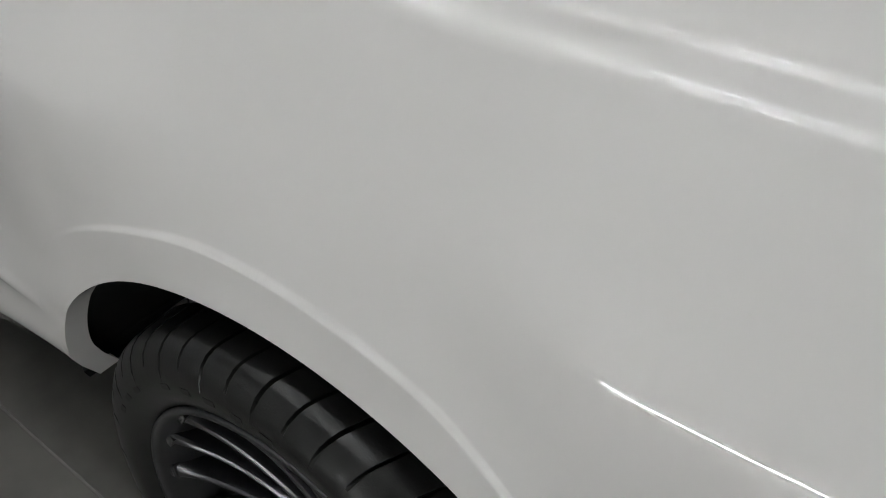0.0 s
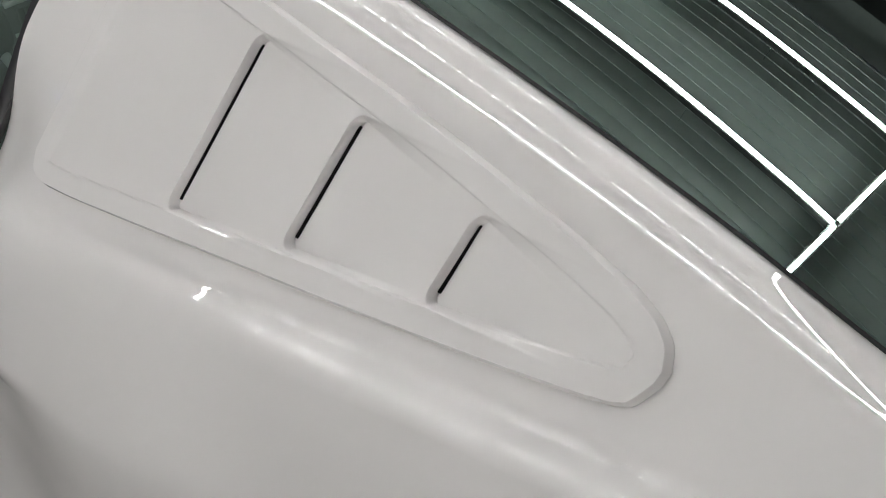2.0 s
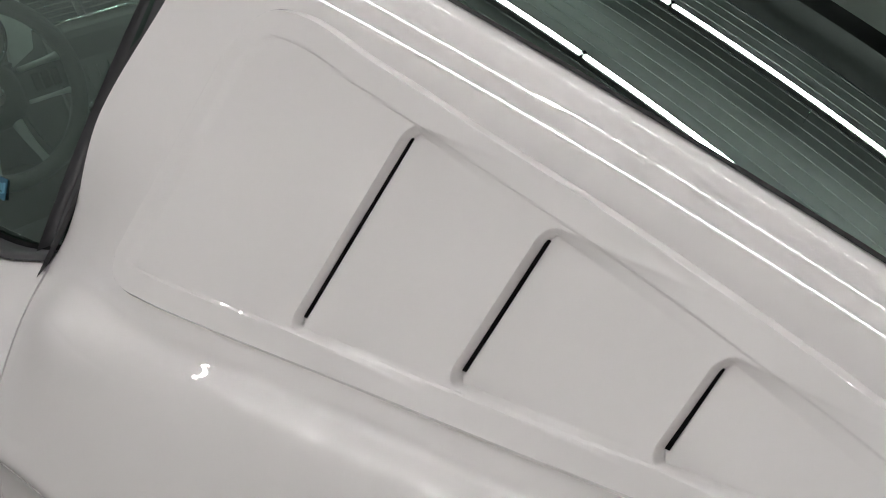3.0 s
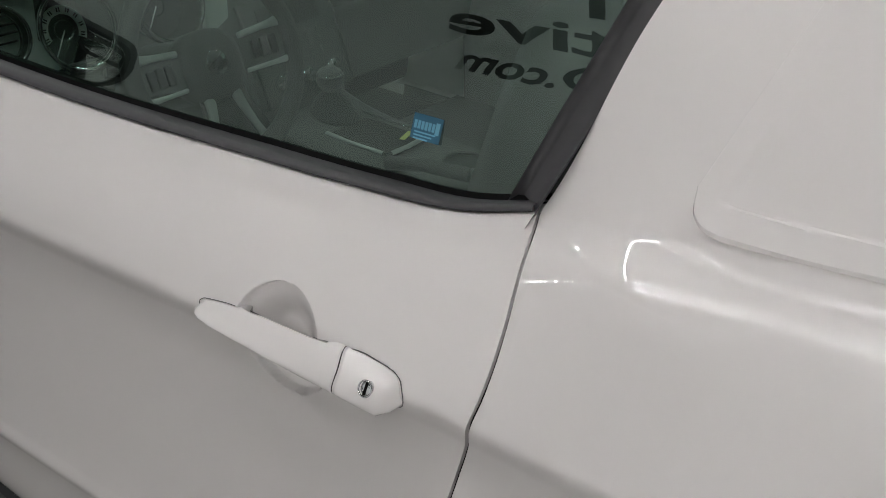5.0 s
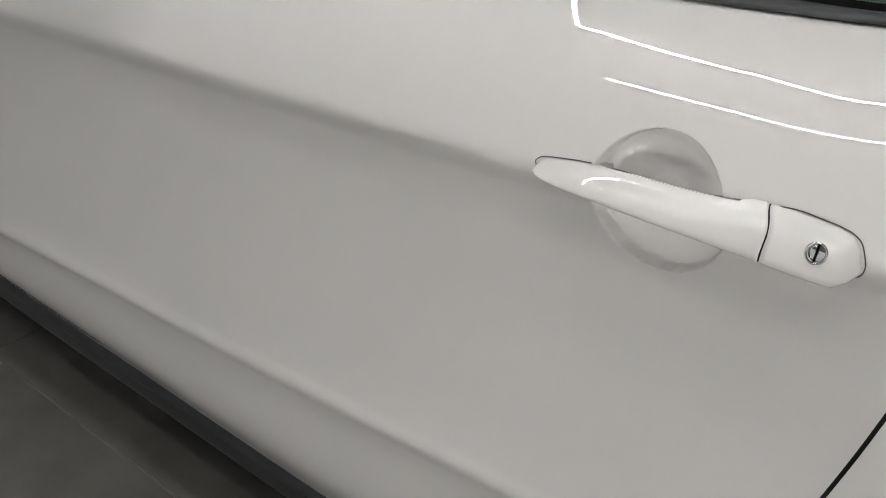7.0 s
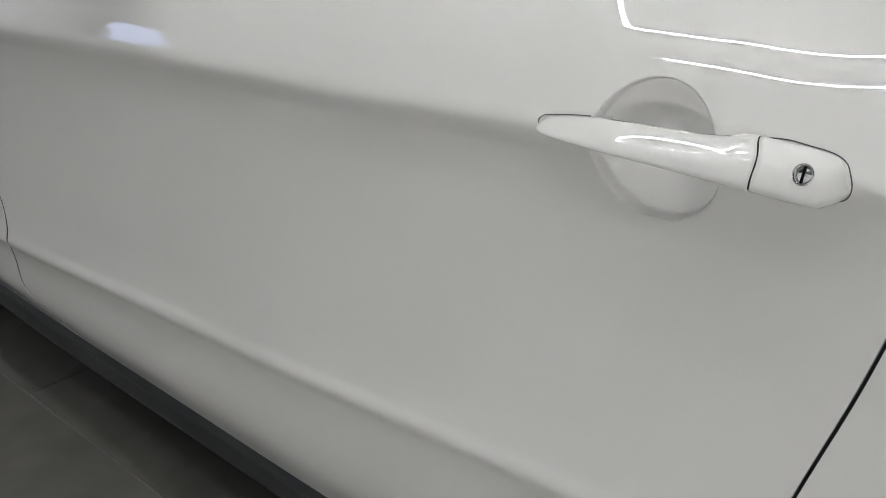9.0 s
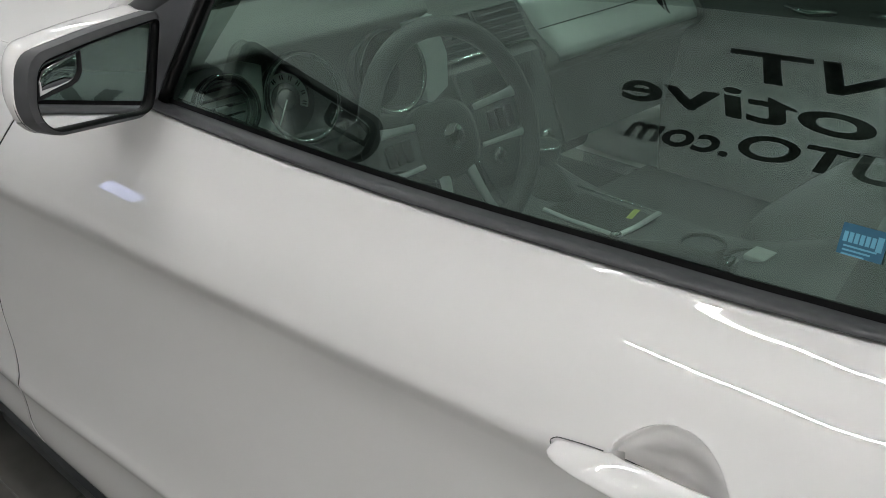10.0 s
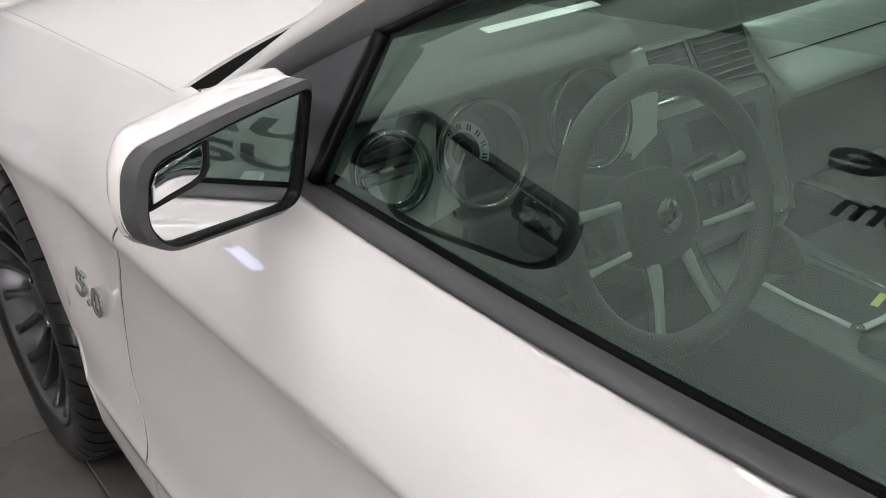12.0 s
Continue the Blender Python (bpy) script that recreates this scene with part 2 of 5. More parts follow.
def flare(x, y, z, upper_part=False):
    """Wheel-arch flares: a cone over the rear wheel with a crease round the opening, a soft bulge at the front."""
    r = math.hypot(x - REAR_AXLE, z - ARCH_Z)
    w = over_wheel(x)
    crease = ease5((x + .38) / .32) * (1 - ease5((x - .20) / .22))
    if crease > 0 and not upper_part:
        level = lerp(r, z - ARCH_Z, ease5((z - .80) / (CREASE_Z(x) - .80)))
        y = lerp(y, .860 - .058 * x + SLOPE * (1.036 + .064 * x - ARCH_Z - level), w)
        t, k = FLARE_R - r, .003
        y += .0042 * crease * smooth01((FLARE_R + .0045 - r) / .0065)
        y -= .20 * crease * (t if t > k else 0 if t < -k else (t + k) ** 2 / (4 * k))
    r = math.hypot(x - FRONT_AXLE, z - ARCH_Z)
    if r < .66:
        y += .027 * smooth01((.66 - r) / .22) * smooth01((z - .36) / .2)
    return y


def fillet(pts, radii, f):
    """The point at f on a polyline whose inner corners are rounded off."""
    n = len(pts) - 1
    i = min(max(int(f + .5), 1), n - 1)
    b = Vector(pts[i])
    if abs(f - i) < .5 and 0 < i < n:
        a, c = Vector(pts[i - 1]), Vector(pts[i + 1])
        da, dc = min(radii[i] / (b - a).length, .49), min(radii[i] / (c - b).length, .49)
        if i - da < f < i + dc:
            t = (f - i + da) / (da + dc)
            p, q = b.lerp(a, da), b.lerp(c, dc)
            return p * (1 - t) ** 2 + b * 2 * t * (1 - t) + q * t * t
    i = min(max(int(f), 0), n - 1)
    return Vector(pts[i]).lerp(Vector(pts[i + 1]), f - i)


def quarter_point(x, s):
    """The rear quarter from sill to rear window: side, crest, foot of the pillar, pillar edge."""
    f = s * 17
    old = along(section(x) + upper(x), s)
    q = ease5((x + .58) / .22)
    if f <= 8 or q <= 0:
        return old
    hy, hz = H_Y(x), H_Z(x)
    bend = lerp(.045, .011, smooth01((x + .35) / .45))
    crest, cut = Vector((.860 - .058 * x, 1.036 + .064 * x)), section(x)[8]
    cut = (lerp(cut[0], crest[0] + SLOPE * (crest[1] - cut[1]), over_wheel(x)), cut[1])
    knots = [cut, (.860 - .058 * x, 1.036 + .064 * x), (.830 - .053 * x, 1.0483 + .07 * x), (hy + .041, hz - .024), (hy + .019, hz - .0034), (hy, hz)]
    at = np.interp(f, [8, 11, 12, 14, 15.5, 17], [0, 1, 2, 3, 4, 5])
    p = fillet(knots, (0, bend, .009, .022, .012, 0), float(at))
    near = lerp(smooth01((f - 8) / .6), 1, over_wheel(x)) * q
    return lerp(old[0], p[0], near), lerp(old[1], p[1], near)


def skin(x, s, up=False, side=-1):
    """A point of the side, s from 0 (lower edge) to 1."""
    pts = section(x)
    p = quarter_point(x, s) if up else along(pts, s)
    if up:
        pts = pts + upper(x)
    low = arch_low(x)
    top = pts[8][1] if up else pts[9][1]
    if p[1] < top and low > SILL_Z(x) + 1e-4 and not (up and s * 17 > 8):
        # squeeze the lower rows up to the arch
        z0, z1 = pts[0][1], top
        z = low + (p[1] - z0) / (z1 - z0) * (z1 - low)
        lo, hi = 0.0, 1.0
        for _ in range(22):
            mid = (lo + hi) / 2
            if along(pts, mid)[1] < z:
                lo = mid
            else:
                hi = mid
        p = (along(pts, lo)[0], z)
    return Vector((x, side * flare(x, p[0], p[1], up and s * 17 > 8), p[1]))


car = thing("car", "white two-door sports coupe parked on dark tiles", "car")

SEAM_R = spline([.2, .30, .539, .608, .692, .795, .859, .89, .922, .948, .970, .985, 1.0], [-.76, -.735, -.673, -.653, -.627, -.598, -.5785, -.573, -.5725, -.577, -.585, -.592, -.60])
SEAM_F = spline([.2, .246, .302, .36, .415, .455, .51, .566, .68, .767, .838, .935], [-1.90, -1.941, -2.021, -2.032, -2.036, -2.052, -2.088, -2.10, -2.077, -2.025, -1.988, -1.955])
CUP_X, CUP_Z = -0.803, 0.841


def stations(a, b, step, extra=()):
    xs = sorted(list(np.arange(a, b, step)) + [b] + [e for e in extra if a < e < b])
    out = [xs[0]]
    for x in xs[1:]:
        if x - out[-1] > 0.0004:
            out.append(float(x))
    return out


def z_of(x, s):
    return along(section(x), s)[1]


def sheet(rows, flip):
    """Quads through rows of points of one length."""
    bm = bmesh.new()
    vs = [[bm.verts.new(p) for p in row] for row in rows]
    for j in range(len(vs) - 1):
        for i in range(len(vs[0]) - 1):
            q = (vs[j][i], vs[j][i + 1], vs[j + 1][i + 1], vs[j + 1][i])
            if q[0].co == q[1].co and q[2].co == q[3].co:
                continue
            bm.faces.new(q[::-1] if flip else q)
    bmesh.ops.remove_doubles(bm, verts=bm.verts, dist=2e-5)
    return bm


def hem(bm, depth, side, keep=lambda v: True):
    """Turns the open edges inwards, so that the sheet shows its thickness."""
    es = [e for e in bm.edges if e.is_boundary and keep(e.verts[0].co) and keep(e.verts[1].co)]
    r = bmesh.ops.extrude_edge_only(bm, edges=es)
    for v in r["geom"]:
        if isinstance(v, bmesh.types.BMVert):
            v.co.y -= side * depth
    return bm


def seam_x(f, s, x, off):
    for _ in range(5):
        x = f(z_of(x, s)) + off
    return x


def cup(x, y, z):
    """The finger recess behind the door handle."""
    r = math.hypot((x - CUP_X) / .058, (z - CUP_Z) / .056)
    if r < 1.0:
        y -= 0.019 * smooth01((1.0 - r) / 0.7) + 0.008 * smooth01((1.0 - r) / 0.07)
    return y


# ---- louvre cover on the rear quarter ----
LV_O = Vector((-.104, -.8035, 1.093))
LV_U, LV_V, LV_N = Vector((1, 0, 0)), Vector((0, .533, .846)), Vector((0, -.846, .533))
SLOTS = [((-.146, -.016), (-.106, .136)), ((.000, .000), (.027, .102)), ((.149, .011), (.163, .068))]


def inside_dist(u, v):
    """Distance from the cover's outline, positive inside."""
    best, ins, n = 9.0, False, len(LV_OUT)
    for i in range(n):
        (ax, ay), (bx, by) = LV_OUT[i], LV_OUT[(i + 1) % n]
        dx, dy = bx - ax, by - ay
        t = min(max(((u - ax) * dx + (v - ay) * dy) / (dx * dx + dy * dy), 0), 1)
        best = min(best, math.hypot(u - ax - t * dx, v - ay - t * dy))
        if (ay > v) != (by > v) and u < ax + (v - ay) * dx / dy:
            ins = not ins
    return best if ins else -best


SH = .267
LV_B = spline([-.352, -.345, -.335, -.318, -.30, -.20, -.08, .04, .17, .27, .30, .316, .325, .331], [-.034, -.050, -.060, -.0655, -.0655, -.0585, -.047, -.036, -.023, -.0110, -.0065, -.0025, .004, .020])
LV_T = spline([-.352, -.345, -.335, -.318, -.30, -.20, -.08, .04, .17, .25, .29, .312, .325, .331], [.150, .176, .192, .200, .201, .182, .157, .132, .101, .080, .067, .055, .042, .030])
POCKETS = [(a[0] - SH * a[1], a[1], b[1]) for a, b in SLOTS]
RUN = [-.0105 - .3415 * math.cos(math.pi * k / 110) for k in range(111)]
EDGE = [(x + SH * LV_B(x), LV_B(x)) for x in RUN] + [(x + SH * LV_T(x), LV_T(x)) for x in RUN[::-1]]
LV_OUT = [(float(x), float(y)) for x, y in EDGE]


def louvre_h(p, v, d):
    """Height over the base plane, p along the cover (sheared), v across it, d from its edge."""
    h = .0070 * min(max(d / .0032, 0), 1) - .0016 * smooth01((d - .023) / .0020)
    for k, (p0, v0, v1) in enumerate(POCKETS):
        length = (POCKETS[k + 1][0] if k < 2 else .27) - p0
        w = (p - p0) / length
        if 0 <= w < 1.0:
            dp = p - p0
            edge, wide = min((v - (v0 - .013) - .004 * w, lerp(.0045, .014, w)), ((v1 + .011) - v - .008 * w, lerp(.0045, .030, w)), key=lambda q: q[0] / q[1])
            near, r = min(dp, edge), .015
            if dp < r and edge < r:
                near = r - math.hypot(r - dp, r - edge)
            h -= .0098 * (1 - w) * min(max(edge / wide, 0), 1) * smooth01(near / .0034)
    return h


ARCH_U = [ARCH_R + e for e in (.0005, -.0001, -.004, -.018, -.043, -.078)]
ARCH_E = [s * e for e in ARCH_U for s in (-1, 1)]

DOOR_S = sorted(set([round(i / 90, 5) for i in range(91)] + [round(.50 + i * .002, 5) for i in range(172)]))
DOOR_U = sorted(set([round(i / 70, 5) for i in range(71)] + [round(.782 + i * .00105, 5) for i in range(118)]))
for side in (-1, 1):
    rows = []
    for s in DOOR_S if side < 0 else [i / 50 for i in range(51)]:
        a, b = seam_x(SEAM_F, s, -2.0, .0035), seam_x(SEAM_R, s, -.6, -.0018)
        row = []
        for u in DOOR_U if side < 0 else [i / 50 for i in range(51)]:
            p = skin(lerp(a, b, u), s, False, side)
            p.y = side * cup(p.x, side * p.y, p.z)
            row.append(p)
        rows.append(row)
    bm = hem(sheet(rows, side > 0), 0.03, side)
    door = sharpen(part("door", bm, M_PAINT, car, "long white door with a sharp character line"), 50)
    if side < 0:
        DOOR = door

    # rear quarter: side, hip, pillar and the rail beside the rear window
    xs = stations(-0.40, 0.9, 0.006 if side < 0 else .03, [REAR_AXLE + e for e in ARCH_E])
    rows, net = [], []
    levels = [k / 12 for k in range(96)] + [8 + k / 26 for k in range(235)] if side < 0 else [k / 4 for k in range(69)]
    for f in levels:
        s, x0 = f / 17, -0.58
        for _ in range(6):
            z = quarter_point(x0, s)[1]
            x0 = SEAM_R(z) + .0018 if z < 1.0 else lerp(-0.598, -0.513, min((z - 1.0) / 0.25, 1.3))
        row = [skin(x, s, True, side) for x in [lerp(x0, xs[0], i / 20) for i in range(20)] + xs]
        net.append(row)
    # the door's crease melts away over the rear wheel
    lv = np.array(levels)
    blur = np.exp(-.5 * ((lv[:, None] - lv[None, :]) / .5) ** 2) * np.gradient(lv)[None, :]
    blur /= blur.sum(axis=1, keepdims=True)
    flat = np.array([[tuple(p) for p in row] for row in net])
    soft = np.einsum("jk,kic->jic", blur, flat)
    for f, row, line in zip(levels, net, soft):
        k = smooth01((f - 5.0) / 1.6) * (1 - smooth01((f - 8.7) / 1.2))
        row = [p.lerp(Vector((p.x, q[1], q[2])), k * smooth01((p.x + .46) / .16)) for p, q in zip(row, line)]
        for p in row:
            # the old window opening lies deeper, under the louvre cover
            if p.z > 1.02 and -.46 < p.x < .25 and inside_dist(p.x - LV_O.x, (p.z - LV_O.z) / .846) > .017:
                p.y -= side * .03
        rows.append(row)
    bm = hem(sheet(rows, side > 0), 0.03, side, lambda c: c.x < 0.85)
    sharpen(part("quarter_panel", bm, M_PAINT, car, "glossy white rear quarter panel with a flared arch"), 50)

    xs = stations(-3.3, -2.2, 0.018 if side < 0 else .04, [FRONT_AXLE + e for e in ARCH_E])
    rows = []
    for j in range(91):
        s = j / 90
        x1 = seam_x(SEAM_F, s, -2.05, -.0035)
        rows.append([skin(x, s, False, side) for x in xs + [lerp(-2.2, x1, (i + 1) / 12) for i in range(12)]])
    sharpen(part("front_fender", hem(sheet(rows, side > 0), 0.03, side), M_PAINT, car, "white front fender"), 50)

    # dark strips just behind the door gaps, standing in for their shade
    for f, x0 in ((SEAM_F, -2.05), (SEAM_R, -.6)):
        rows = []
        wide, deep = (.0039, .0012) if f is SEAM_F else (.010, .005)
        for off in (-wide, wide):
            row = []
            for j in range(61):
                p = skin(seam_x(f, j / 60, x0, off), j / 60, False, side)
                p.y -= side * deep
                row.append(p)
            rows.append(row)
        part("door_gap_shade", sheet(rows, side > 0), M_DARK, car, "dark strip standing in for the shade in the door gap")

    # black rocker below the doors
    xs = stations(-2.30, -0.86, 0.02)
    prof = [(.012, -.004), (.004, -.012), (.000, -.03), (-.004, -.055), (-.012, -.075), (-.03, -.085), (-.20, -.085)]
    rows = [[Vector((x, side * (SILL_Y(x) - .004 + dy), SILL_Z(x) - .006 + dz)) for x in xs] for dy, dz in [(-.03, .004)] + prof]
    part("rocker_trim", sheet(rows, side < 0), M_SKIRT, car, "dark plastic side skirt")

    # dark wheel wells
    for ax in (REAR_AXLE, FRONT_AXLE):
        def well(u, v):
            a = lerp(-0.25, math.pi + .25, u)
            return Vector((ax + math.cos(a) * (ARCH_R + .02), side * lerp(.915, .52, v), max(ARCH_Z + math.sin(a) * (ARCH_R + .02), SILL_Z(ax) - .004)))
        part("wheel_well", grid_bm(36, 6, well, flip=side < 0), M_DARK, car, "black wheel-well liner")


def glass_y(z):
    h = z - .943
    return .811 - .325 * h - .31 * h * h


GLASS_TOP = spline([-1.66, -1.616, -1.526, -1.3, -1.1, -.8, -.5], [1.08, 1.095, 1.139, 1.235, 1.295, 1.325, 1.295])


def belt_top(x):
    """Height of the upper edge of the belt trim."""
    return BELT_Z(x) + .003


def tube_bm(points, radius, seg=8, closed=False, flat=1.0, bm=None):
    """A rod along points; flat scales it across."""
    bm = bm or bmesh.new()
    n = len(points)
    rings = []
    for i, p in enumerate(points):
        p = Vector(p)
        a, b = Vector(points[(i - 1) % n] if closed or i else points[0]), Vector(points[(i + 1) % n] if closed or i < n - 1 else points[-1])
        t = (b - a).normalized()
        side_v = t.cross(Vector((0, 0, 1)))
        if side_v.length < 1e-3:
            side_v = t.cross(Vector((1, 0, 0)))
        side_v.normalize()
        up = side_v.cross(t)
        r = radius(i / max(n - 1, 1)) if callable(radius) else radius
        rings.append([bm.verts.new(p + side_v * math.cos(q) * r + up * math.sin(q) * r * flat) for q in [2 * math.pi * k / seg for k in range(seg)]])
    m = n if closed else n - 1
    for i in range(m):
        for k in range(seg):
            bm.faces.new((rings[i][k], rings[i][(k + 1) % seg], rings[(i + 1) % n][(k + 1) % seg], rings[(i + 1) % n][k]))
    if not closed:
        bm.faces.new(rings[0][::-1])
        bm.faces.new(rings[-1])
    bmesh.ops.recalc_face_normals(bm, faces=bm.faces)
    return bm


def strip_bm(pa, pb, thick, side):
    """A band between two edges, thick inwards."""
    n = len(pa)
    rows = [[Vector((p.x, p.y - side * thick, p.z - thick * .5)) for p in pa], pa, [a.lerp(b, .25) + Vector((0, side * .003, .004)) for a, b in zip(pa, pb)], [a.lerp(b, .7) + Vector((0, side * .002, .004)) for a, b in zip(pa, pb)], pb, [Vector((p.x, p.y - side * thick, p.z)) for p in pb]]
    return sheet(rows, side > 0)


for side in (-1, 1):
    # belt trim, gasket, side glass
    xs = stations(-1.90, -0.606, 0.02)
    low = [Vector((x, side * (BELT_Y(x) - .001), BELT_Z(x) + .003)) for x in xs]
    top = [Vector((x, side * (glass_y(belt_top(x)) + .008), belt_top(x))) for x in xs]
    part("belt_trim", strip_bm(low, top, .012, side), M_TRIM, car, "satin black belt moulding")
    gask = [Vector((x, side * (glass_y(belt_top(x)) + .000), belt_top(x) + .005)) for x in xs]
    part("window_gasket", sheet([[Vector((p.x, p.y, p.z - .012)) for p in top], gask], side > 0), M_SEAL, car, "black rubber window gasket")

    def pane(u, v):
        xb, xt = lerp(-1.662, -.622, u), lerp(-1.612, -.525, u)
        zb, zt = belt_top(xb) - .02, GLASS_TOP(xt)
        z = lerp(zb, zt, v)
        x = lerp(xb, xt, v)
        twist = (.16 if x < -.97 else .08) * (x + .97) * (z - .943)
        return Vector((x, side * (glass_y(z) + twist - .002), z))
    w = part("side_window", grid_bm(40, 16, pane, flip=side > 0), M_GLASS, car, "green-tinted side window, fully up")
    w.visible_shadow = False

    # sail panel, window seal and pillar
    tri = [(-1.656, .936), (-1.602, 1.100), (-1.70, 1.052), (-1.78, 1.008), (-1.86, .965), (-1.90, .94)]
    bm = bmesh.new()
    vs = [bm.verts.new((x, side * (glass_y(z) + .006), z)) for x, z in tri]
    bm.faces.new(vs if side > 0 else vs[::-1])
    r = bmesh.ops.extrude_face_region(bm, geom=bm.faces[:])
    for v in r["geom"]:
        if isinstance(v, bmesh.types.BMVert):
            v.co.y -= side * .02
    bmesh.ops.recalc_face_normals(bm, faces=bm.faces)
    sharpen(part("sail_panel", bm, M_TRIM, car, "black triangular mirror mount panel", smooth=False))
    pts = [Vector((lerp(-1.657, -1.598, t), side * (glass_y(lerp(.942, 1.098, t)) + .006), lerp(.942, 1.098, t))) for t in [i / 8 for i in range(9)]]
    part("quarter_seal", tube_bm(pts, .009, 8), M_SEAL, car, "black rubber seal")
    pts = [Vector((x, side * (glass_y(GLASS_TOP(x) - .004) + .003), GLASS_TOP(x) - .004)) for x in stations(-1.606, -.54, .03)]
    part("glass_run", tube_bm(pts, .0055, 6), M_SEAL, car, "black rubber glass channel")
    top_x = stations(-1.97, -.50, .03)

    def frame_z(x):
        return GLASS_TOP(x) if x > -1.614 else lerp(.945, 1.095, smooth01(0) + (x + 1.90) / .286)
    a = [Vector((x, side * (glass_y(frame_z(x)) + .006), frame_z(x))) for x in top_x]
    fw = lambda x: lerp(.016, .036, smooth01((x + 1.98) / .5))
    b = [Vector((x - .012, side * (glass_y(frame_z(x) + fw(x)) + .009), frame_z(x) + fw(x))) for x in top_x]
    part("window_seal", strip_bm(a, b, .015, side), M_TRIM, car, "black window surround")
    k_ = lambda x: lerp(.12, 1, smooth01((x + 1.98) / .5))
    c = [Vector((x - .05 * k_(x), side * (glass_y(frame_z(x) + fw(x)) - .03 * k_(x)), frame_z(x) + fw(x) + .039 * k_(x))) for x in top_x]
    d = [Vector((x - .075 * k_(x), side * (glass_y(frame_z(x) + fw(x)) - .085 * k_(x)), frame_z(x) + fw(x) + .049 * k_(x))) for x in top_x]
    part("roof_pillar", sheet([[p + Vector((0, -side * .02, -.01)) for p in b], b, [p.lerp(q, .5) + Vector((0, side * .008, .008)) for p, q in zip(b, c)], c, [p.lerp(q, .5) + Vector((0, 0, .003)) for p, q in zip(c, d)], d], side > 0), M_PAINT, car, "white windscreen pillar and roof rail")
    # black trim at the rear edge of the side window
    zs = [lerp(.996, 1.30, i / 14) for i in range(15)]
    o = [Vector((lerp(-.601, -.513, (z - 1.0) / .25), side * (lerp(.821, .70, (z - .996) / .235)), z)) for z in zs]
    i_ = [Vector((lerp(-.634, -.545, (z - 1.0) / .25), side * (glass_y(z) + .006), z)) for z in zs]
    part("pillar_trim", strip_bm(o, i_, .015, -side), M_TRIM, car, "satin black pillar trim")


def rear_glass(u, v):
    x = lerp(-.44, .50, u)
    y = lerp(-1, 1, v)
    return Vector((x, y * (H_Y(x) + .002), H_Z(x) + .004 + .022 * (1 - y * y) * lerp(.6, 1, 1 - u)))


M_REAR = glass("rear_glass", (0.10, 0.13, 0.115), ior=2.1)
w = part("rear_window", grid_bm(40, 30, rear_glass, flip=True), M_REAR, car, "dark tinted sloping rear window")
w.visible_shadow = False
bm = bmesh.new()
for k in range(16):
    x = -.36 + k * .05
    tube_bm([rear_glass((x + .44) / .94, .06 + .88 * i / 16) - Vector((0, 0, .004)) for i in range(17)], .0012, 4, bm=bm)
part("defroster_lines", bm, mat("defroster", (.25, .20, .15), .5, var=.1), car, "thin heating wires").parent = w
# dark ceramic border of the rear window
for side in (-1, 1):
    xs = stations(-.44, .50, .03)
    o = [rear_glass((x + .44) / .94, .5 + side * .5) + Vector((0, side * .001, -.003)) for x in xs]
    i_ = [rear_glass((x + .44) / .94, .5 + side * .455) - Vector((0, 0, .004)) for x in xs]
    part("rear_window_border", sheet([o, i_], side < 0), M_DARK, car, "black window border")


def roof(u, v):
    x = lerp(-1.34, -.42, u)
    y = lerp(-1, 1, v)
    zr, yr = GLASS_TOP(x) + .085, glass_y(GLASS_TOP(x) + .036) - .08
    k = smooth01((x + .62) / .2)
    zr, yr = lerp(zr, H_Z(max(x, -.62)), k), lerp(yr, H_Y(max(x, -.62)), k)
    return Vector((x, y * yr, zr + .03 * (1 - y * y)))


part("roof", grid_bm(30, 24, roof, flip=True), M_PAINT, car, "white roof panel")


def screen(u, v):
    y = lerp(-1, 1, v)
    xb, xt = -1.90 - .16 * (1 - y * y), -1.33 - .05 * (1 - y * y)
    zb, zt = .965 + .03 * (1 - y * y), roof(0, v).z - .004
    return Vector((lerp(xb, xt, u), y * lerp(.735, roof(0, 1).y, u), lerp(zb, zt, u) + .02 * math.sin(math.pi * u)))


w = part("windscreen", grid_bm(16, 24, screen, flip=True), M_GLASS, car, "tinted windscreen")
w.visible_shadow = False


def hood(u, v):
    y = lerp(-1, 1, v)
    x1 = -2.05 - .17 * (1 - y * y)
    x = lerp(-3.25, x1, u)
    ys, zs = BELT_Y(x) - .0035, BELT_Z(x) + .001
    a = abs(y)
    z = zs + .055 * (1 - a**3) * smooth01((x + 3.3) / .5) + .022 * smooth01((.52 - a) / .06) * smooth01((x + 3.2) / .4)
    return Vector((x, y * ys, z))


bm = grid_bm(60, 80, hood, flip=True)
r = bmesh.ops.extrude_edge_only(bm, edges=[e for e in bm.edges if e.is_boundary])
for g in r["geom"]:
    if isinstance(g, bmesh.types.BMVert):
        g.co.z -= .035
sharpen(part("hood", bm, M_PAINT, car, "white hood with a raised centre"), 60)
# a dark strip over the white rear hem puts the hood's shade into colour
rear = [hood(1, i / 60) for i in range(61)]
part("hood_rear_shade", sheet([[q + Vector((.0015, 0, -.005)) for q in rear], [q + Vector((.0015, 0, -.06)) for q in rear]], True), M_DARK, car, "dark strip standing in for the shade under the hood edge")
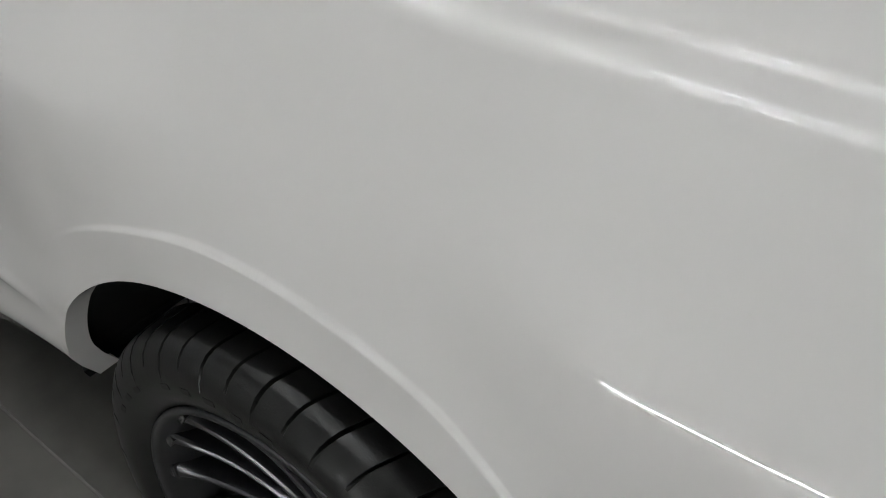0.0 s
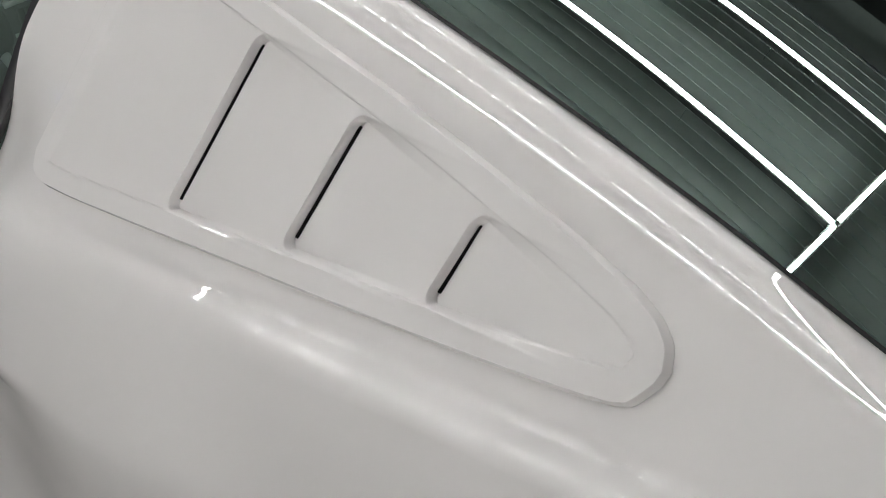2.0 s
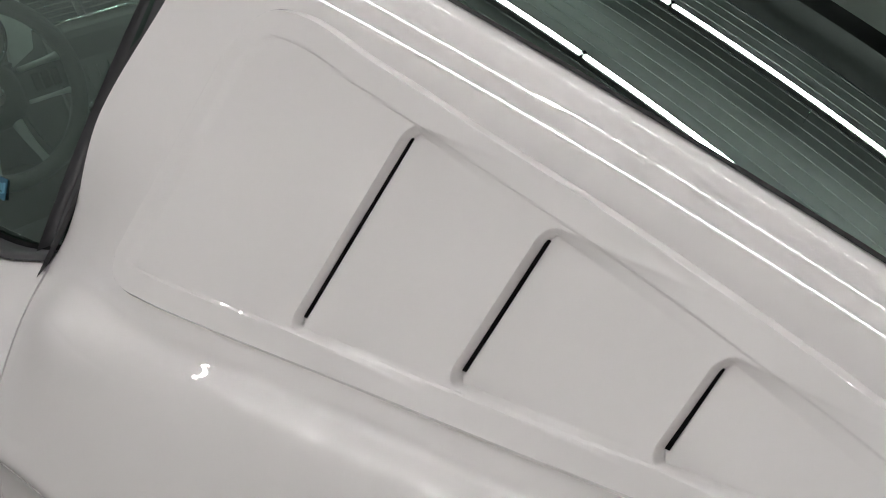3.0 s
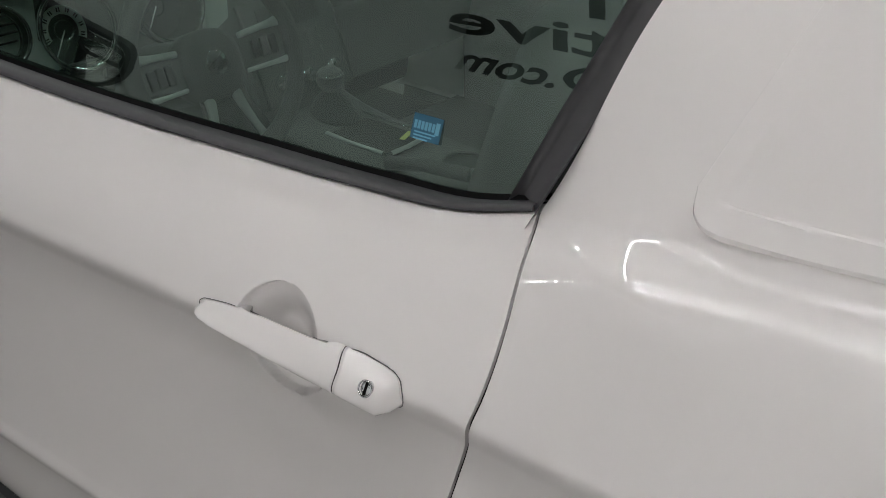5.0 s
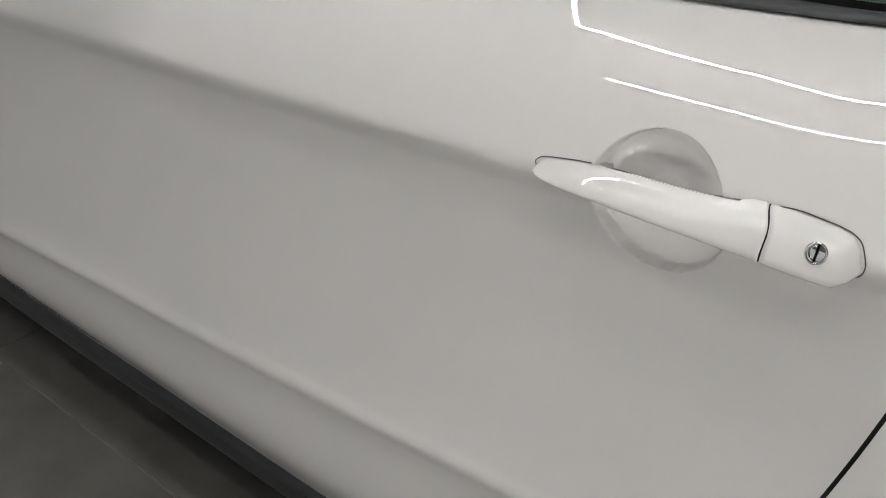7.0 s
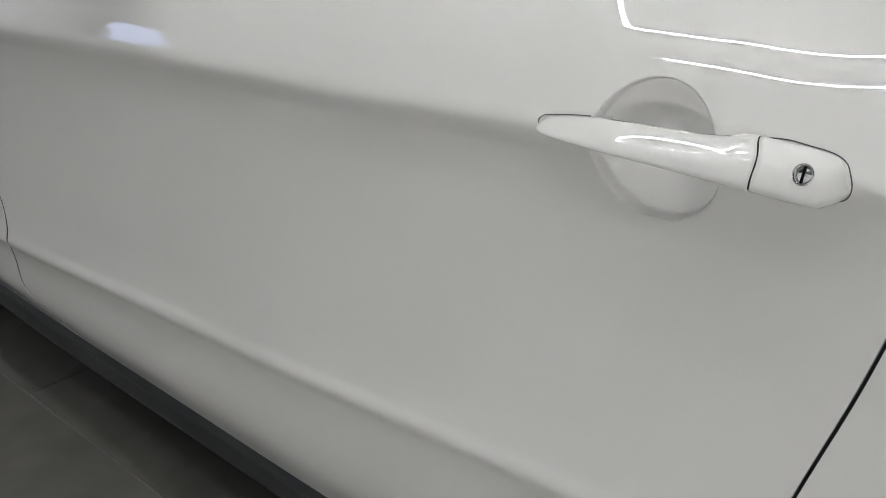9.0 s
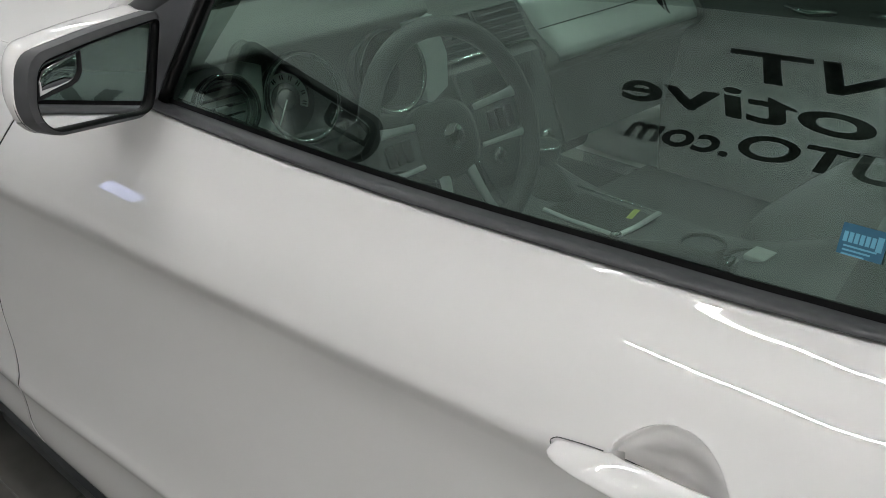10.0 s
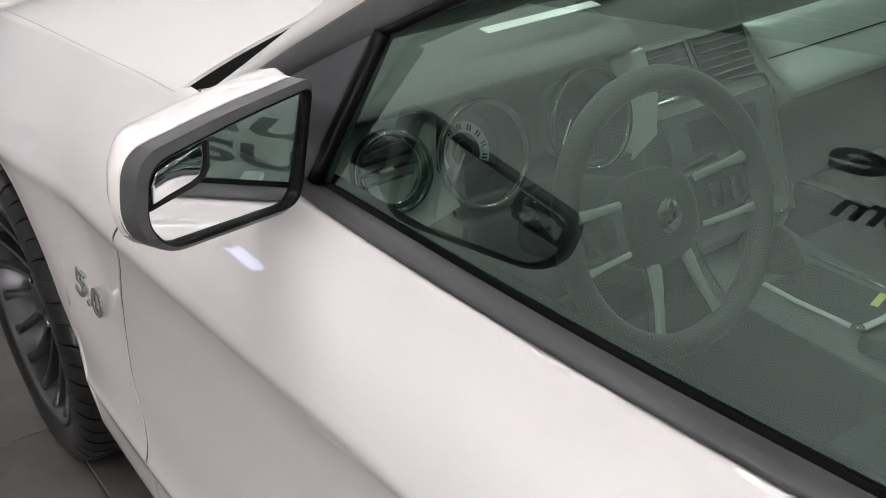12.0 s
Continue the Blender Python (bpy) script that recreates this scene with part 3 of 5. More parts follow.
for side in (-1, 1):
    xs = stations(-3.2, -2.05, .04)
    # dark strip that fills the gap between hood and fender
    part("hood_gap_strip", sheet([[Vector((x, side * (BELT_Y(x) - .001), BELT_Z(x) - .003)) for x in xs], [Vector((x, side * (BELT_Y(x) - .03), BELT_Z(x) - .003)) for x in xs]], side < 0), M_DARK, car, "dark strip filling the gap beside the hood")
# cowl under the windscreen
def cowl(u, v):
    y = lerp(-1, 1, v)
    return Vector((lerp(-2.10, -1.86, u) - .10 * (1 - y * y), y * .79, lerp(.895, .93, u) + .02 * (1 - y * y)))


part("cowl", grid_bm(4, 20, cowl, flip=True), M_DARK, car, "black plastic cowl under the windscreen")
for side in (-1, 1):
    part("cowl_bracket", box_bm(-2.035, -2.02, side * .775 - .009, side * .775 + .009, .89, .935, .003), M_CHROME, car, "small hood hinge bracket")
# closing skins front, rear and below, beyond the walk's view
def tail(u, v):
    y = lerp(-1, 1, v)
    x = .5 + .55 * u
    return Vector((x, y * lerp(.655, .62, u), lerp(H_Z(.5), 1.0, u) + .03 * (1 - y * y)))


part("trunk_lid", grid_bm(8, 16, tail, flip=True), M_PAINT, car, "white trunk lid")


def tail_face(u, v):
    y = lerp(-1, 1, v)
    p = [(.62, 1.0, 1.05), (.80, .95, 1.10), (.84, .70, 1.12), (.82, .40, 1.08), (.78, .25, 1.0)]
    f = u * 4
    i = min(int(f), 3)
    a = [lerp(p[i][k], p[i + 1][k], f - i) for k in range(3)]
    return Vector((a[2] - .20 * y**4, y * a[0], a[1]))


part("rear_bumper", grid_bm(16, 24, tail_face, flip=True), M_PAINT, car, "white rear bumper")


def nose(u, v):
    y = lerp(-1, 1, v)
    p = [(.75, .83, -3.26), (.78, .74, -3.52), (.80, .55, -3.60), (.80, .38, -3.60), (.78, .22, -3.52)]
    f = u * 4
    i = min(int(f), 3)
    a = [lerp(p[i][k], p[i + 1][k], f - i) for k in range(3)]
    return Vector((a[2] + .28 * y**4 * (1 if u > .05 else .2), y * a[0], a[1]))


part("front_bumper", grid_bm(16, 24, nose), M_PAINT, car, "white front bumper")
part("underbody", box_bm(-3.3, .9, -.80, .80, .20, .24), M_DARK, car, "dark underbody")


def louvre_bm(side):
    ps = set(float(x) for x in np.linspace(-.352, .331, 170)) | {-.3512, -.3504, -.35, -.3488, -.347, -.344, -.34} | {.305 + .00087 * k for k in range(30)} | {-.3515 + .0013 * k for k in range(16)}
    for p0, _, _ in POCKETS:
        ps |= {p0 + e for e in (-.001, 0, .0007, .0014, .0021, .0028, .0036, .0045, .006, .008, .0105)}
    ps = sorted(ps)
    ts = sorted(set(i / 160 for i in range(161)) | {.004, .007, .010, .0145, .018, .026, .982, .974, .986, .990, .993, .996})
    rows = []
    for t in ts:
        row = []
        for p in ps:
            v = lerp(LV_B(p), LV_T(p), t)
            d = max(inside_dist(p + SH * v, v), 0) if 0 < t < 1 and ps[0] < p < ps[-1] else 0
            q = LV_O + LV_U * (p + SH * v) + LV_V * v + LV_N * louvre_h(p, v, d)
            row.append(Vector((q.x, q.y if side < 0 else -q.y, q.z)))
        rows.append(row)
    bm = sheet(rows, side > 0)
    es = [e for e in bm.edges if e.is_boundary]
    r = bmesh.ops.extrude_edge_only(bm, edges=es)
    for g in r["geom"]:
        if isinstance(g, bmesh.types.BMVert):
            g.co += Vector((0, -side * .846, -.533)) * .02
    return bm


for side in (-1, 1):
    cover = sharpen(part("louvre_cover", louvre_bm(side), M_PAINT, car, "white three-slot louvre cover over the quarter window"), 24)
    # solid black bars put the open slots' inner shade into colour
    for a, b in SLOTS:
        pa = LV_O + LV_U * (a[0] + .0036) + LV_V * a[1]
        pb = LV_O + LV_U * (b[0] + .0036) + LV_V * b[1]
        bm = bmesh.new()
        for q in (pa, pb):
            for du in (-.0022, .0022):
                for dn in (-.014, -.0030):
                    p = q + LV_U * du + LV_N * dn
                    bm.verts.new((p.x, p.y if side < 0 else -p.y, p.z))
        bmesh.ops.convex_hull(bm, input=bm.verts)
        part("slot", bm, M_VOID, cover, "narrow black bar for the shade in a vent slot", smooth=False)

def basis(o, xdir, ydir):
    x = Vector(xdir).normalized()
    z = x.cross(Vector(ydir)).normalized()
    y = z.cross(x)
    m = Matrix((x, y, z)).transposed().to_4x4()
    m.translation = o
    return m


# ---- door handle ----
def loft_bm(rings, cap=True, bm=None):
    """Closed rings of points joined into a body."""
    bm = bm or bmesh.new()
    vs = [[bm.verts.new(p) for p in r] for r in rings]
    n = len(vs[0])
    for a, b in zip(vs, vs[1:]):
        for k in range(n):
            bm.faces.new((a[k], a[(k + 1) % n], b[(k + 1) % n], b[k]))
    if cap:
        bm.faces.new(vs[0][::-1])
        bm.faces.new(vs[-1])
    bmesh.ops.recalc_face_normals(bm, faces=bm.faces)
    return bm


def oval(x, z0, z1, y0, y1, n=28, power=3.2):
    """A rounded cross-section across the car at x."""
    out = []
    for k in range(n):
        a = 2 * math.pi * k / n
        c, s = math.cos(a), math.sin(a)
        f = lambda q: math.copysign(abs(q) ** (2 / power), q)
        out.append(Vector((x, (y0 + y1) / 2 + f(c) * (y1 - y0) / 2, (z0 + z1) / 2 + f(s) * (z1 - z0) / 2)))
    return out


def skin_y(x, z):
    """Half width of the car's side at x and height z."""
    pts, lo, hi = section(x), 0.0, 1.0
    for _ in range(24):
        m = (lo + hi) / 2
        if along(pts, m)[1] < z:
            lo = m
        else:
            hi = m
    return along(pts, lo)[0]


HSEC = [(0, 1), (.18, .985), (.36, .94), (.54, .85), (.70, .72), (.83, .57), (.92, .43), (.98, .30), (1, .20), (.985, .11), (.9, .03), (.6, 0), (0, 0)]


def bar_section(x, z0, z1, y0, y1, n=34, bend=0.0):
    """Outline of the handle at x, from its inner top round the front to its inner foot."""
    out = []
    for k in range(n + 1):
        d, h = along(HSEC, k / n)
        z = z0 + h * min(.032, z1 - z0)
        bow = bend * (-.010 * (1 - smooth01(k / n / .38)) - .003 * smooth01((k / n - .65) / .35))
        out.append(Vector((x + bow, y1 if k in (0, n) else lerp(y0 + .031, y0, d), lerp(z, lerp(z0, z1, h), smooth01((.42 - d) / .3)))))
    return out


HX = [-.9065, -.904, -.898, -.89, -.872, -.86, -.84, -.82, -.797, -.765, -.736, -.722, -.711, -.7085]
HT = spline(HX, [.8495, .8515, .853, .8545, .8575, .859, .8605, .862, .8635, .866, .8705, .8735, .8745, .8745])
HB = spline(HX, [.8445, .8435, .843, .8427, .8425, .8425, .8425, .8425, .8425, .8425, .8425, .8425, .8425, .8425])
HD = spline(HX, [.010, .016, .0205, .0232, .0258, .0263, .0267, .0269, .027, .027, .027, .027, .027, .027])
bm = loft_bm([bar_section(x, HB(x), HT(x), -.932 - HD(x), -.905 if x < -.85 or x > -.735 else -.9325, bend=smooth01((x + .75) / .04)) for x in HX])
part("door_handle", bm, M_PAINT, DOOR, "white pull handle")
CX = [-.7072, -.703, -.695, -.68, -.668, -.659, -.652, -.6485, -.6465]
CT = spline(CX, [.8745, .8748, .8748, .8745, .874, .8725, .869, .864, .857])
CB = spline(CX, [.8425, .842, .842, .842, .8425, .8435, .8455, .8485, .852])
part("lock_cover", loft_bm([bar_section(x, CB(x), CT(x), -.9585 + .020 * smooth01((x + .662) / .016) ** 2, -.90, bend=1 - smooth01((x + .7072) / .03)) for x in CX]), M_PAINT, DOOR, "white lock cover")
part("handle_gap", loft_bm([bar_section(x, .8427, .8742, -.9581, -.91, bend=1.0) for x in (-.7089, -.7068)]), M_DARK, DOOR, "dark gap in the handle")
def outline_bm(pts, r):
    pts = [along(pts, k / (4 * len(pts))) for k in range(4 * len(pts) + 1)]
    return tube_bm([Vector((x, -skin_y(x, z) - .0004, z)) for x, z in pts], r, 6)


tip = [(x, HT(x) + .001) for x in (-.86, -.872, -.89, -.898, -.904)] + [(-.909, .848)] + [(x, HB(x) - .001) for x in (-.904, -.898, -.89)]
part("handle_gasket", outline_bm(tip, .00045), M_TRIM, DOOR, "thin dark rubber gasket")
end = [(x, HT(x) - .001) for x in (-.730, -.718)] + [(x, CT(x) + .001) for x in (-.70, -.68, -.668, -.659, -.652, -.6485)] + [(-.6455, .857)] + [(x, CB(x) - .001) for x in (-.6485, -.652, -.659, -.668)]
part("lock_gasket", outline_bm(end, .0005), M_TRIM, DOOR, "thin dark rubber gasket")


def disc_bm(c, n, r, depth, seg=32, bev=0.0, bm=None):
    """A short cylinder with its face at c looking along n."""
    bm = bm or bmesh.new()
    n = Vector(n).normalized()
    a = n.orthogonal().normalized()
    b = n.cross(a)
    c = Vector(c)
    ring = lambda rr, d: [c + n * d + (a * math.cos(2 * math.pi * k / seg) + b * math.sin(2 * math.pi * k / seg)) * rr for k in range(seg)]
    return loft_bm([ring(r, -depth), ring(r, -bev), ring(max(r - bev, r * .05), 0)], bm=bm)


def ring_bm(c, n, r, t, seg=40, tseg=10, bm=None):
    """A ring of radius r and thickness t round the axis n."""
    n = Vector(n).normalized()
    a = n.orthogonal().normalized()
    b = n.cross(a)
    c = Vector(c)
    bm = bm or bmesh.new()
    vs = [[bm.verts.new(c + (a * math.cos(q) + b * math.sin(q)) * (r + t * math.cos(w)) + n * t * math.sin(w)) for w in [2 * math.pi * k / tseg for k in range(tseg)]] for q in [2 * math.pi * i / seg for i in range(seg)]]
    for i in range(seg):
        for k in range(tseg):
            bm.faces.new((vs[i][k], vs[(i + 1) % seg][k], vs[(i + 1) % seg][(k + 1) % tseg], vs[i][(k + 1) % tseg]))
    bmesh.ops.recalc_face_normals(bm, faces=bm.faces)
    return bm


LOCK = Vector((-.6725, -.9535, .8645))
part("lock_ring", ring_bm(LOCK, (0, -1, .55), .0069, .0008, 32, 8), M_CHROME, DOOR, "chrome lock ring")
part("lock_cylinder", disc_bm(LOCK + Vector((0, .001, 0)), (0, -1, .55), .0065, .006, 28, .001), M_CHROME, DOOR, "chrome key cylinder")
slot = box_bm(-.0006, .0006, -.0058, .0058, -.003, .0007)
slot.transform(basis(LOCK, (1, 0, 0), (0, .48, .876)))
part("keyhole", slot, M_VOID, DOOR, "dark key slot", smooth=False)


# ---- door mirrors ----
def round_poly(corners, n=7):
    """Corner points (w, z, radius) with their corners rounded."""
    out = []
    for k, (x, y, r) in enumerate(corners):
        a, b, c = Vector(corners[k - 1][:2]), Vector((x, y)), Vector(corners[(k + 1) % len(corners)][:2])
        p, q = b + (a - b).normalized() * r, b + (c - b).normalized() * r
        out += [tuple((p * (1 - t) ** 2 + b * 2 * t * (1 - t) + q * t * t)) for t in [i / (n - 1) for i in range(n)]]
    return out


RIM = round_poly([(-.020, 1.066, .018), (.024, .946, .030), (.200, .977, .026), (.223, 1.012, .020), (.210, 1.069, .026), (.094, 1.0705, .04)])
MGLASS = round_poly([(-.008, 1.0545, .008), (.024, .9535, .018), (.193, .983, .016), (.209, 1.010, .012), (.197, 1.055, .018), (.09, 1.0575, .03)])
M_MIRROR = mat("mirror_silver", (.82, .84, .84), .015, metal=1.0, var=0)
for side in (-1, 1):
    def at(w, z, d):
        x, y = -1.611 + .397 * w + .918 * d, -.845 - .918 * w + .397 * d
        return Vector((x, y if side < 0 else -y, z))

    def ring(poly, d, k=1.0, lift=0.0, dw=0.0):
        return [at(.115 + dw + (w - .115) * k, 1.025 + (z - 1.025) * k + lift, d) for w, z in poly]
    between = lambda k: [(lerp(c, a, k), lerp(e, b, k)) for (a, b), (c, e) in zip(RIM, MGLASS)]
    mid, rim, wide = between(.35), RIM, between(1.12)
    aim = lambda w, z: .014 * (z - 1.01) - .007 * (w - .10)
    frame_ob = part("side_mirror", loft_bm([ring(MGLASS, -.016, 1.0), ring(MGLASS, -.003, 1.0), ring(mid, .003), ring(rim, .000), ring(rim, -.006, 1.006), ring(rim, -.022, 1.004), ring(rim, -.026, .93)], cap=False), M_TRIM, car, "door mirror in black and white housing")
    sharpen(frame_ob, 40)
    part("mirror_cap", loft_bm([ring(rim, -.020, .985), ring(rim, -.018, 1.008), ring(wide, -.021, .99), ring(wide, -.028, 1.0), ring(wide, -.042, .975, .004, -.008), ring(wide, -.062, .88, .004, -.020), ring(wide, -.080, .72, .003, -.030), ring(wide, -.092, .5, .002, -.034), ring(wide, -.095, .2, 0, -.034)]), M_PAINT, frame_ob, "white mirror cap")
    part("mirror_bezel", loft_bm([ring(MGLASS, -.012, .99), ring(MGLASS, -.0015, .995), ring(mid, .0042), ring(mid, .001, 1.004)], cap=False), M_SEAL, frame_ob, "black inner bezel")
    bm = bmesh.new()
    f = bm.faces.new([bm.verts.new(p) for p in [at(w, z, -.0045 + aim(w, z)) for w, z in MGLASS]])
    bm.normal_update()
    part("mirror_glass", bm, M_MIRROR, frame_ob, "silvered mirror glass", smooth=False)
    bm = bmesh.new()
    bm.faces.new([bm.verts.new(at(w, z, -.0075)) for w, z in [(MGLASS[k][0] * 1.003, MGLASS[k][1]) for k in range(len(MGLASS))]])
    part("mirror_edge", bm, M_SEAL, frame_ob, "black glass edge", smooth=False)
    # small convex glass at the outer top corner
    BL = [(.203, 1.020), (.201, 1.038), (.193, 1.049), (.175, 1.0525), (.128, 1.0540), (.131, 1.031), (.138, 1.0240), (.150, 1.0215)]
    cw, cz = .172, 1.045
    rings = [[at(cw + (w - cw) * k, cz + (z - cz) * k, -.0035 + aim(w, z) + .0032 * (1 - k * k)) for w, z in BL] for k in (1, .75, .5, .25)]
    part("blind_spot_mirror", loft_bm(rings), M_MIRROR, frame_ob, "small convex mirror")
    bm = tube_bm([at(w, z, -.0038 + aim(w, z)) for w, z in (BL[4:] + BL[:1])], .0018, 6)
    part("mirror_divider", bm, M_DARK, frame_ob, "black divider")
    foot = [(-1.745, -.79, .99, .030), (-1.715, -.83, .995, .030), (-1.69, -.86, 1.00, .030), (-1.675, -.90, 1.005, .026)]
    rings = []
    for x, y, z, r in foot:
        rings.append([Vector((x + r * math.cos(q), (y if side < 0 else -y), z + r * .75 * math.sin(q))) for q in [2 * math.pi * k / 14 for k in range(14)]])
    part("mirror_foot", loft_bm(rings), M_TRIM, frame_ob, "black mirror foot")


# ---- wheels ----
def tyre_mesh():
    prof = [(.248, -.098), (.2565, -.111), (.2635, -.119), (.280, -.127), (.298, -.128), (.312, -.1245), (.324, -.118), (.332, -.110), (.3365, -.102), (.3385, -.094), (.340, -.080), (.341, -.062)]
    prof += [(.3415, -.055), (.335, -.053), (.335, -.045), (.342, -.043), (.342, -.020), (.335, -.018), (.335, -.008), (.342, -.006)]
    prof = prof + [(r, -y) for r, y in reversed(prof)]
    blocks = 26
    fr = [0, .006, .058, .064, .28, .5, .506, .546, .552, .78]
    seg = blocks * len(fr)
    bm = bmesh.new()
    vs = []
    for i in range(seg):
        f = i % len(fr)
        row = []
        for r, y in prof:
            a = 2 * math.pi * (i // len(fr) + fr[f] + (.5 if y > 0 else 0)) / blocks + 1.1 * abs(y)
            if abs(y) > .03 and r > .300:
                if f in (1, 2):
                    r -= .010 if r > .33 else .008 if r > .318 else .0035
                elif f in (6, 7) and abs(y) > .075:
                    r -= .009 if r > .33 else .006 if r > .322 else .0
            row.append(bm.verts.new((r * math.cos(a), y, r * math.sin(a))))
        vs.append(row)
    for i in range(seg):
        for k in range(len(prof) - 1):
            bm.faces.new((vs[i][k], vs[i][k + 1], vs[(i + 1) % seg][k + 1], vs[(i + 1) % seg][k]))
    bmesh.ops.recalc_face_normals(bm, faces=bm.faces)
    return bm


def revolve_bm(prof, seg=96, bm=None):
    bm = bm or bmesh.new()
    vs = [[bm.verts.new((r * math.cos(2 * math.pi * i / seg), y, r * math.sin(2 * math.pi * i / seg))) for r, y in prof] for i in range(seg)]
    for i in range(seg):
        for k in range(len(prof) - 1):
            bm.faces.new((vs[i][k], vs[i][k + 1], vs[(i + 1) % seg][k + 1], vs[(i + 1) % seg][k]))
    bmesh.ops.recalc_face_normals(bm, faces=bm.faces)
    return bm


M_LETTER = mat("moulded_rubber_lettering", (.016, .016, .016), .45, var=.2)
RIM_PROF = [(.254, -.106), (.2575, -.113), (.2565, -.1185), (.2515, -.1195), (.2465, -.113), (.241, -.101), (.234, -.085), (.222, -.05), (.215, .02), (.222, .09), (.250, .105)]


def spoke_bm():
    """One of the twin, forked spokes, pointing up."""
    bm = bmesh.new()
    for sgn in (-1, 1):
        rings = []
        for k in range(15):
            t = k / 14
            r = lerp(.045, .243, t)
            off = .010 + .031 * t ** 1.6
            y = -.050 - .018 * t - .036 * t ** 3
            w = lerp(.0125, .0058, smooth01(t / .5)) + .0085 * smooth01((t - .86) / .14)
            deep = lerp(.040, .024, t)
            c = Vector((sgn * off, y, r))
            rings.append([c + Vector(d) for d in ((-w * .35, -.0050, 0), (w * .35, -.0050, 0), (w * .8, -.0030, 0), (w, .0015, 0), (w * .75, deep, 0), (-w * .75, deep, 0), (-w, .0015, 0), (-w * .8, -.0030, 0))])
        loft_bm(rings, bm=bm)
        loft_bm([[Vector((sgn * .041 + a * .011 * g, -.1035 + d, .2405 + b * .0075 * g)) for a, b in ((-1, -1), (1, -1), (1, 1), (-1, 1))] for d, g in ((.012, 1), (-.0015, 1), (-.003, .7))], bm=bm)
    return bm


wheel_src = None
for ax, side in ((REAR_AXLE, -1), (FRONT_AXLE, -1), (REAR_AXLE, 1), (FRONT_AXLE, 1)):
    turn = {REAR_AXLE: 11, FRONT_AXLE: 24}[ax]
    out = .826 if ax == REAR_AXLE else .838
    if wheel_src is None:
        rimob = part("wheel", revolve_bm(RIM_PROF), M_RIM, car, "gunmetal alloy wheel with forked spokes")
        sharpen(part("tyre", tyre_mesh(), M_RUBBER, rimob, "black tyre with block tread"), 30)
        sp = spoke_bm()
        me = part("spoke", sp, M_RIM, rimob)
        sharpen(me, 25)
        for k in range(1, 10):
            o = new("spoke", me.data)
            o.parent = rimob
            o.rotation_euler = (0, 2 * math.pi * k / 10, 0)
        part("hub", revolve_bm([(.001, -.082), (.03, -.082), (.034, -.080), (.035, -.072), (.062, -.070), (.068, -.064), (.070, -.03)], 48), M_RIM, rimob, "wheel hub")
        for k in range(5):
            a = 2 * math.pi * (k + .5) / 5
            part("lug_nut", disc_bm((math.cos(a) * .052, -.078, math.sin(a) * .052), (0, -1, 0), .009, .02, 6, .002), M_CHROME, rimob, "chrome lug nut", smooth=False)
        part("brake_disc", revolve_bm([(.07, -.012), (.075, -.020), (.165, -.020), (.168, -.016), (.168, .004), (.07, .006)], 64), mat("brake_steel", (.22, .21, .20), .35, metal=1, var=.2, scale=90), rimob, "steel brake disc")
        part("brake_caliper", box_bm(.07, .165, -.045, .03, -.06, .09, .012), mat("caliper", (.06, .06, .06), .5, var=.1), rimob, "dark brake caliper")
        for k in range(26):
            if k % 13 in (0, 1, 2, 3, 4, 6, 7, 8):
                a = 2 * math.pi * k / 46
                r = .293
                t = Vector((-math.sin(a), 0, math.cos(a)))
                n = Vector((math.cos(a), 0, math.sin(a)))
                c = n * r + Vector((0, -.1284, 0))
                q = [c + t * sx * .008 + n * sy * .0035 for sx, sy in ((-1, -1), (1, -1), (1, 1), (-1, 1))]
                part("sidewall_bar", loft_bm([q, [p + Vector((0, -.0004, 0)) for p in q]]), M_LETTER, rimob, smooth=False)
        wheel_src = rimob
        rimob.location = (ax, side * out, .342)
        rimob.rotation_euler = (0, radians(turn), 0)
    else:
        slim = Matrix.Diagonal((1, .86 if ax == FRONT_AXLE else 1, 1, 1))
        c = copy_thing(wheel_src, Matrix.Translation((ax - (.018 if ax == FRONT_AXLE else 0), side * out, .342)) @ Euler((0, radians(turn), math.pi if side > 0 else 0)).to_matrix().to_4x4() @ slim)
        c.parent = car

# ---- fender badge ----
def text_ob(name, body, size, depth, m, material, parent=None, label="", bevel=0.0, shear=0.0, space=1.0, width=None, thick=0.0):
    cu = bpy.data.curves.new(name, "FONT")
    cu.body, cu.size, cu.extrude, cu.bevel_depth, cu.shear, cu.space_character = body, size, depth, bevel, shear, space
    cu.align_x, cu.align_y, cu.offset = "CENTER", "CENTER", thick
    ob = bpy.data.objects.new(name, cu)
    scene.collection.objects.link(ob)
    bpy.context.view_layer.update()
    me = bpy.data.meshes.new_from_object(ob.evaluated_get(bpy.context.evaluated_depsgraph_get()))
    bpy.data.objects.remove(ob)
    bpy.data.curves.remove(cu)
    if width:
        w = max(v.co.x for v in me.vertices) - min(v.co.x for v in me.vertices)
        for v in me.vertices:
            v.co.x *= width / w
    me.materials.clear()
    me.materials.append(material)
    me.transform(m)
    out = new(name, me)
    out.parent = parent
    if label:
        out["label"] = label
    return out


text_ob("badge", "5.0", .062, .004, basis((-2.205, -.931, .604), (1, 0, -.03), (0, .12, 1)), M_CHROME, car, "chrome five point oh badge", bevel=.0012, width=.118)

# ---- glass sticker ----
STK = basis((-.749, -.7845, 1.021), (1, 0, .03), (0, .42, 1))
M_STK = mat("blue_film", (.02, .10, .16), .4, var=.05)
M_STK2 = mat("pale_blue_print", (.12, .33, .45), .4, var=.05)
bm = box_bm(-.017, .017, -.0115, .0115, -.0004, .0004)
bm.transform(STK)
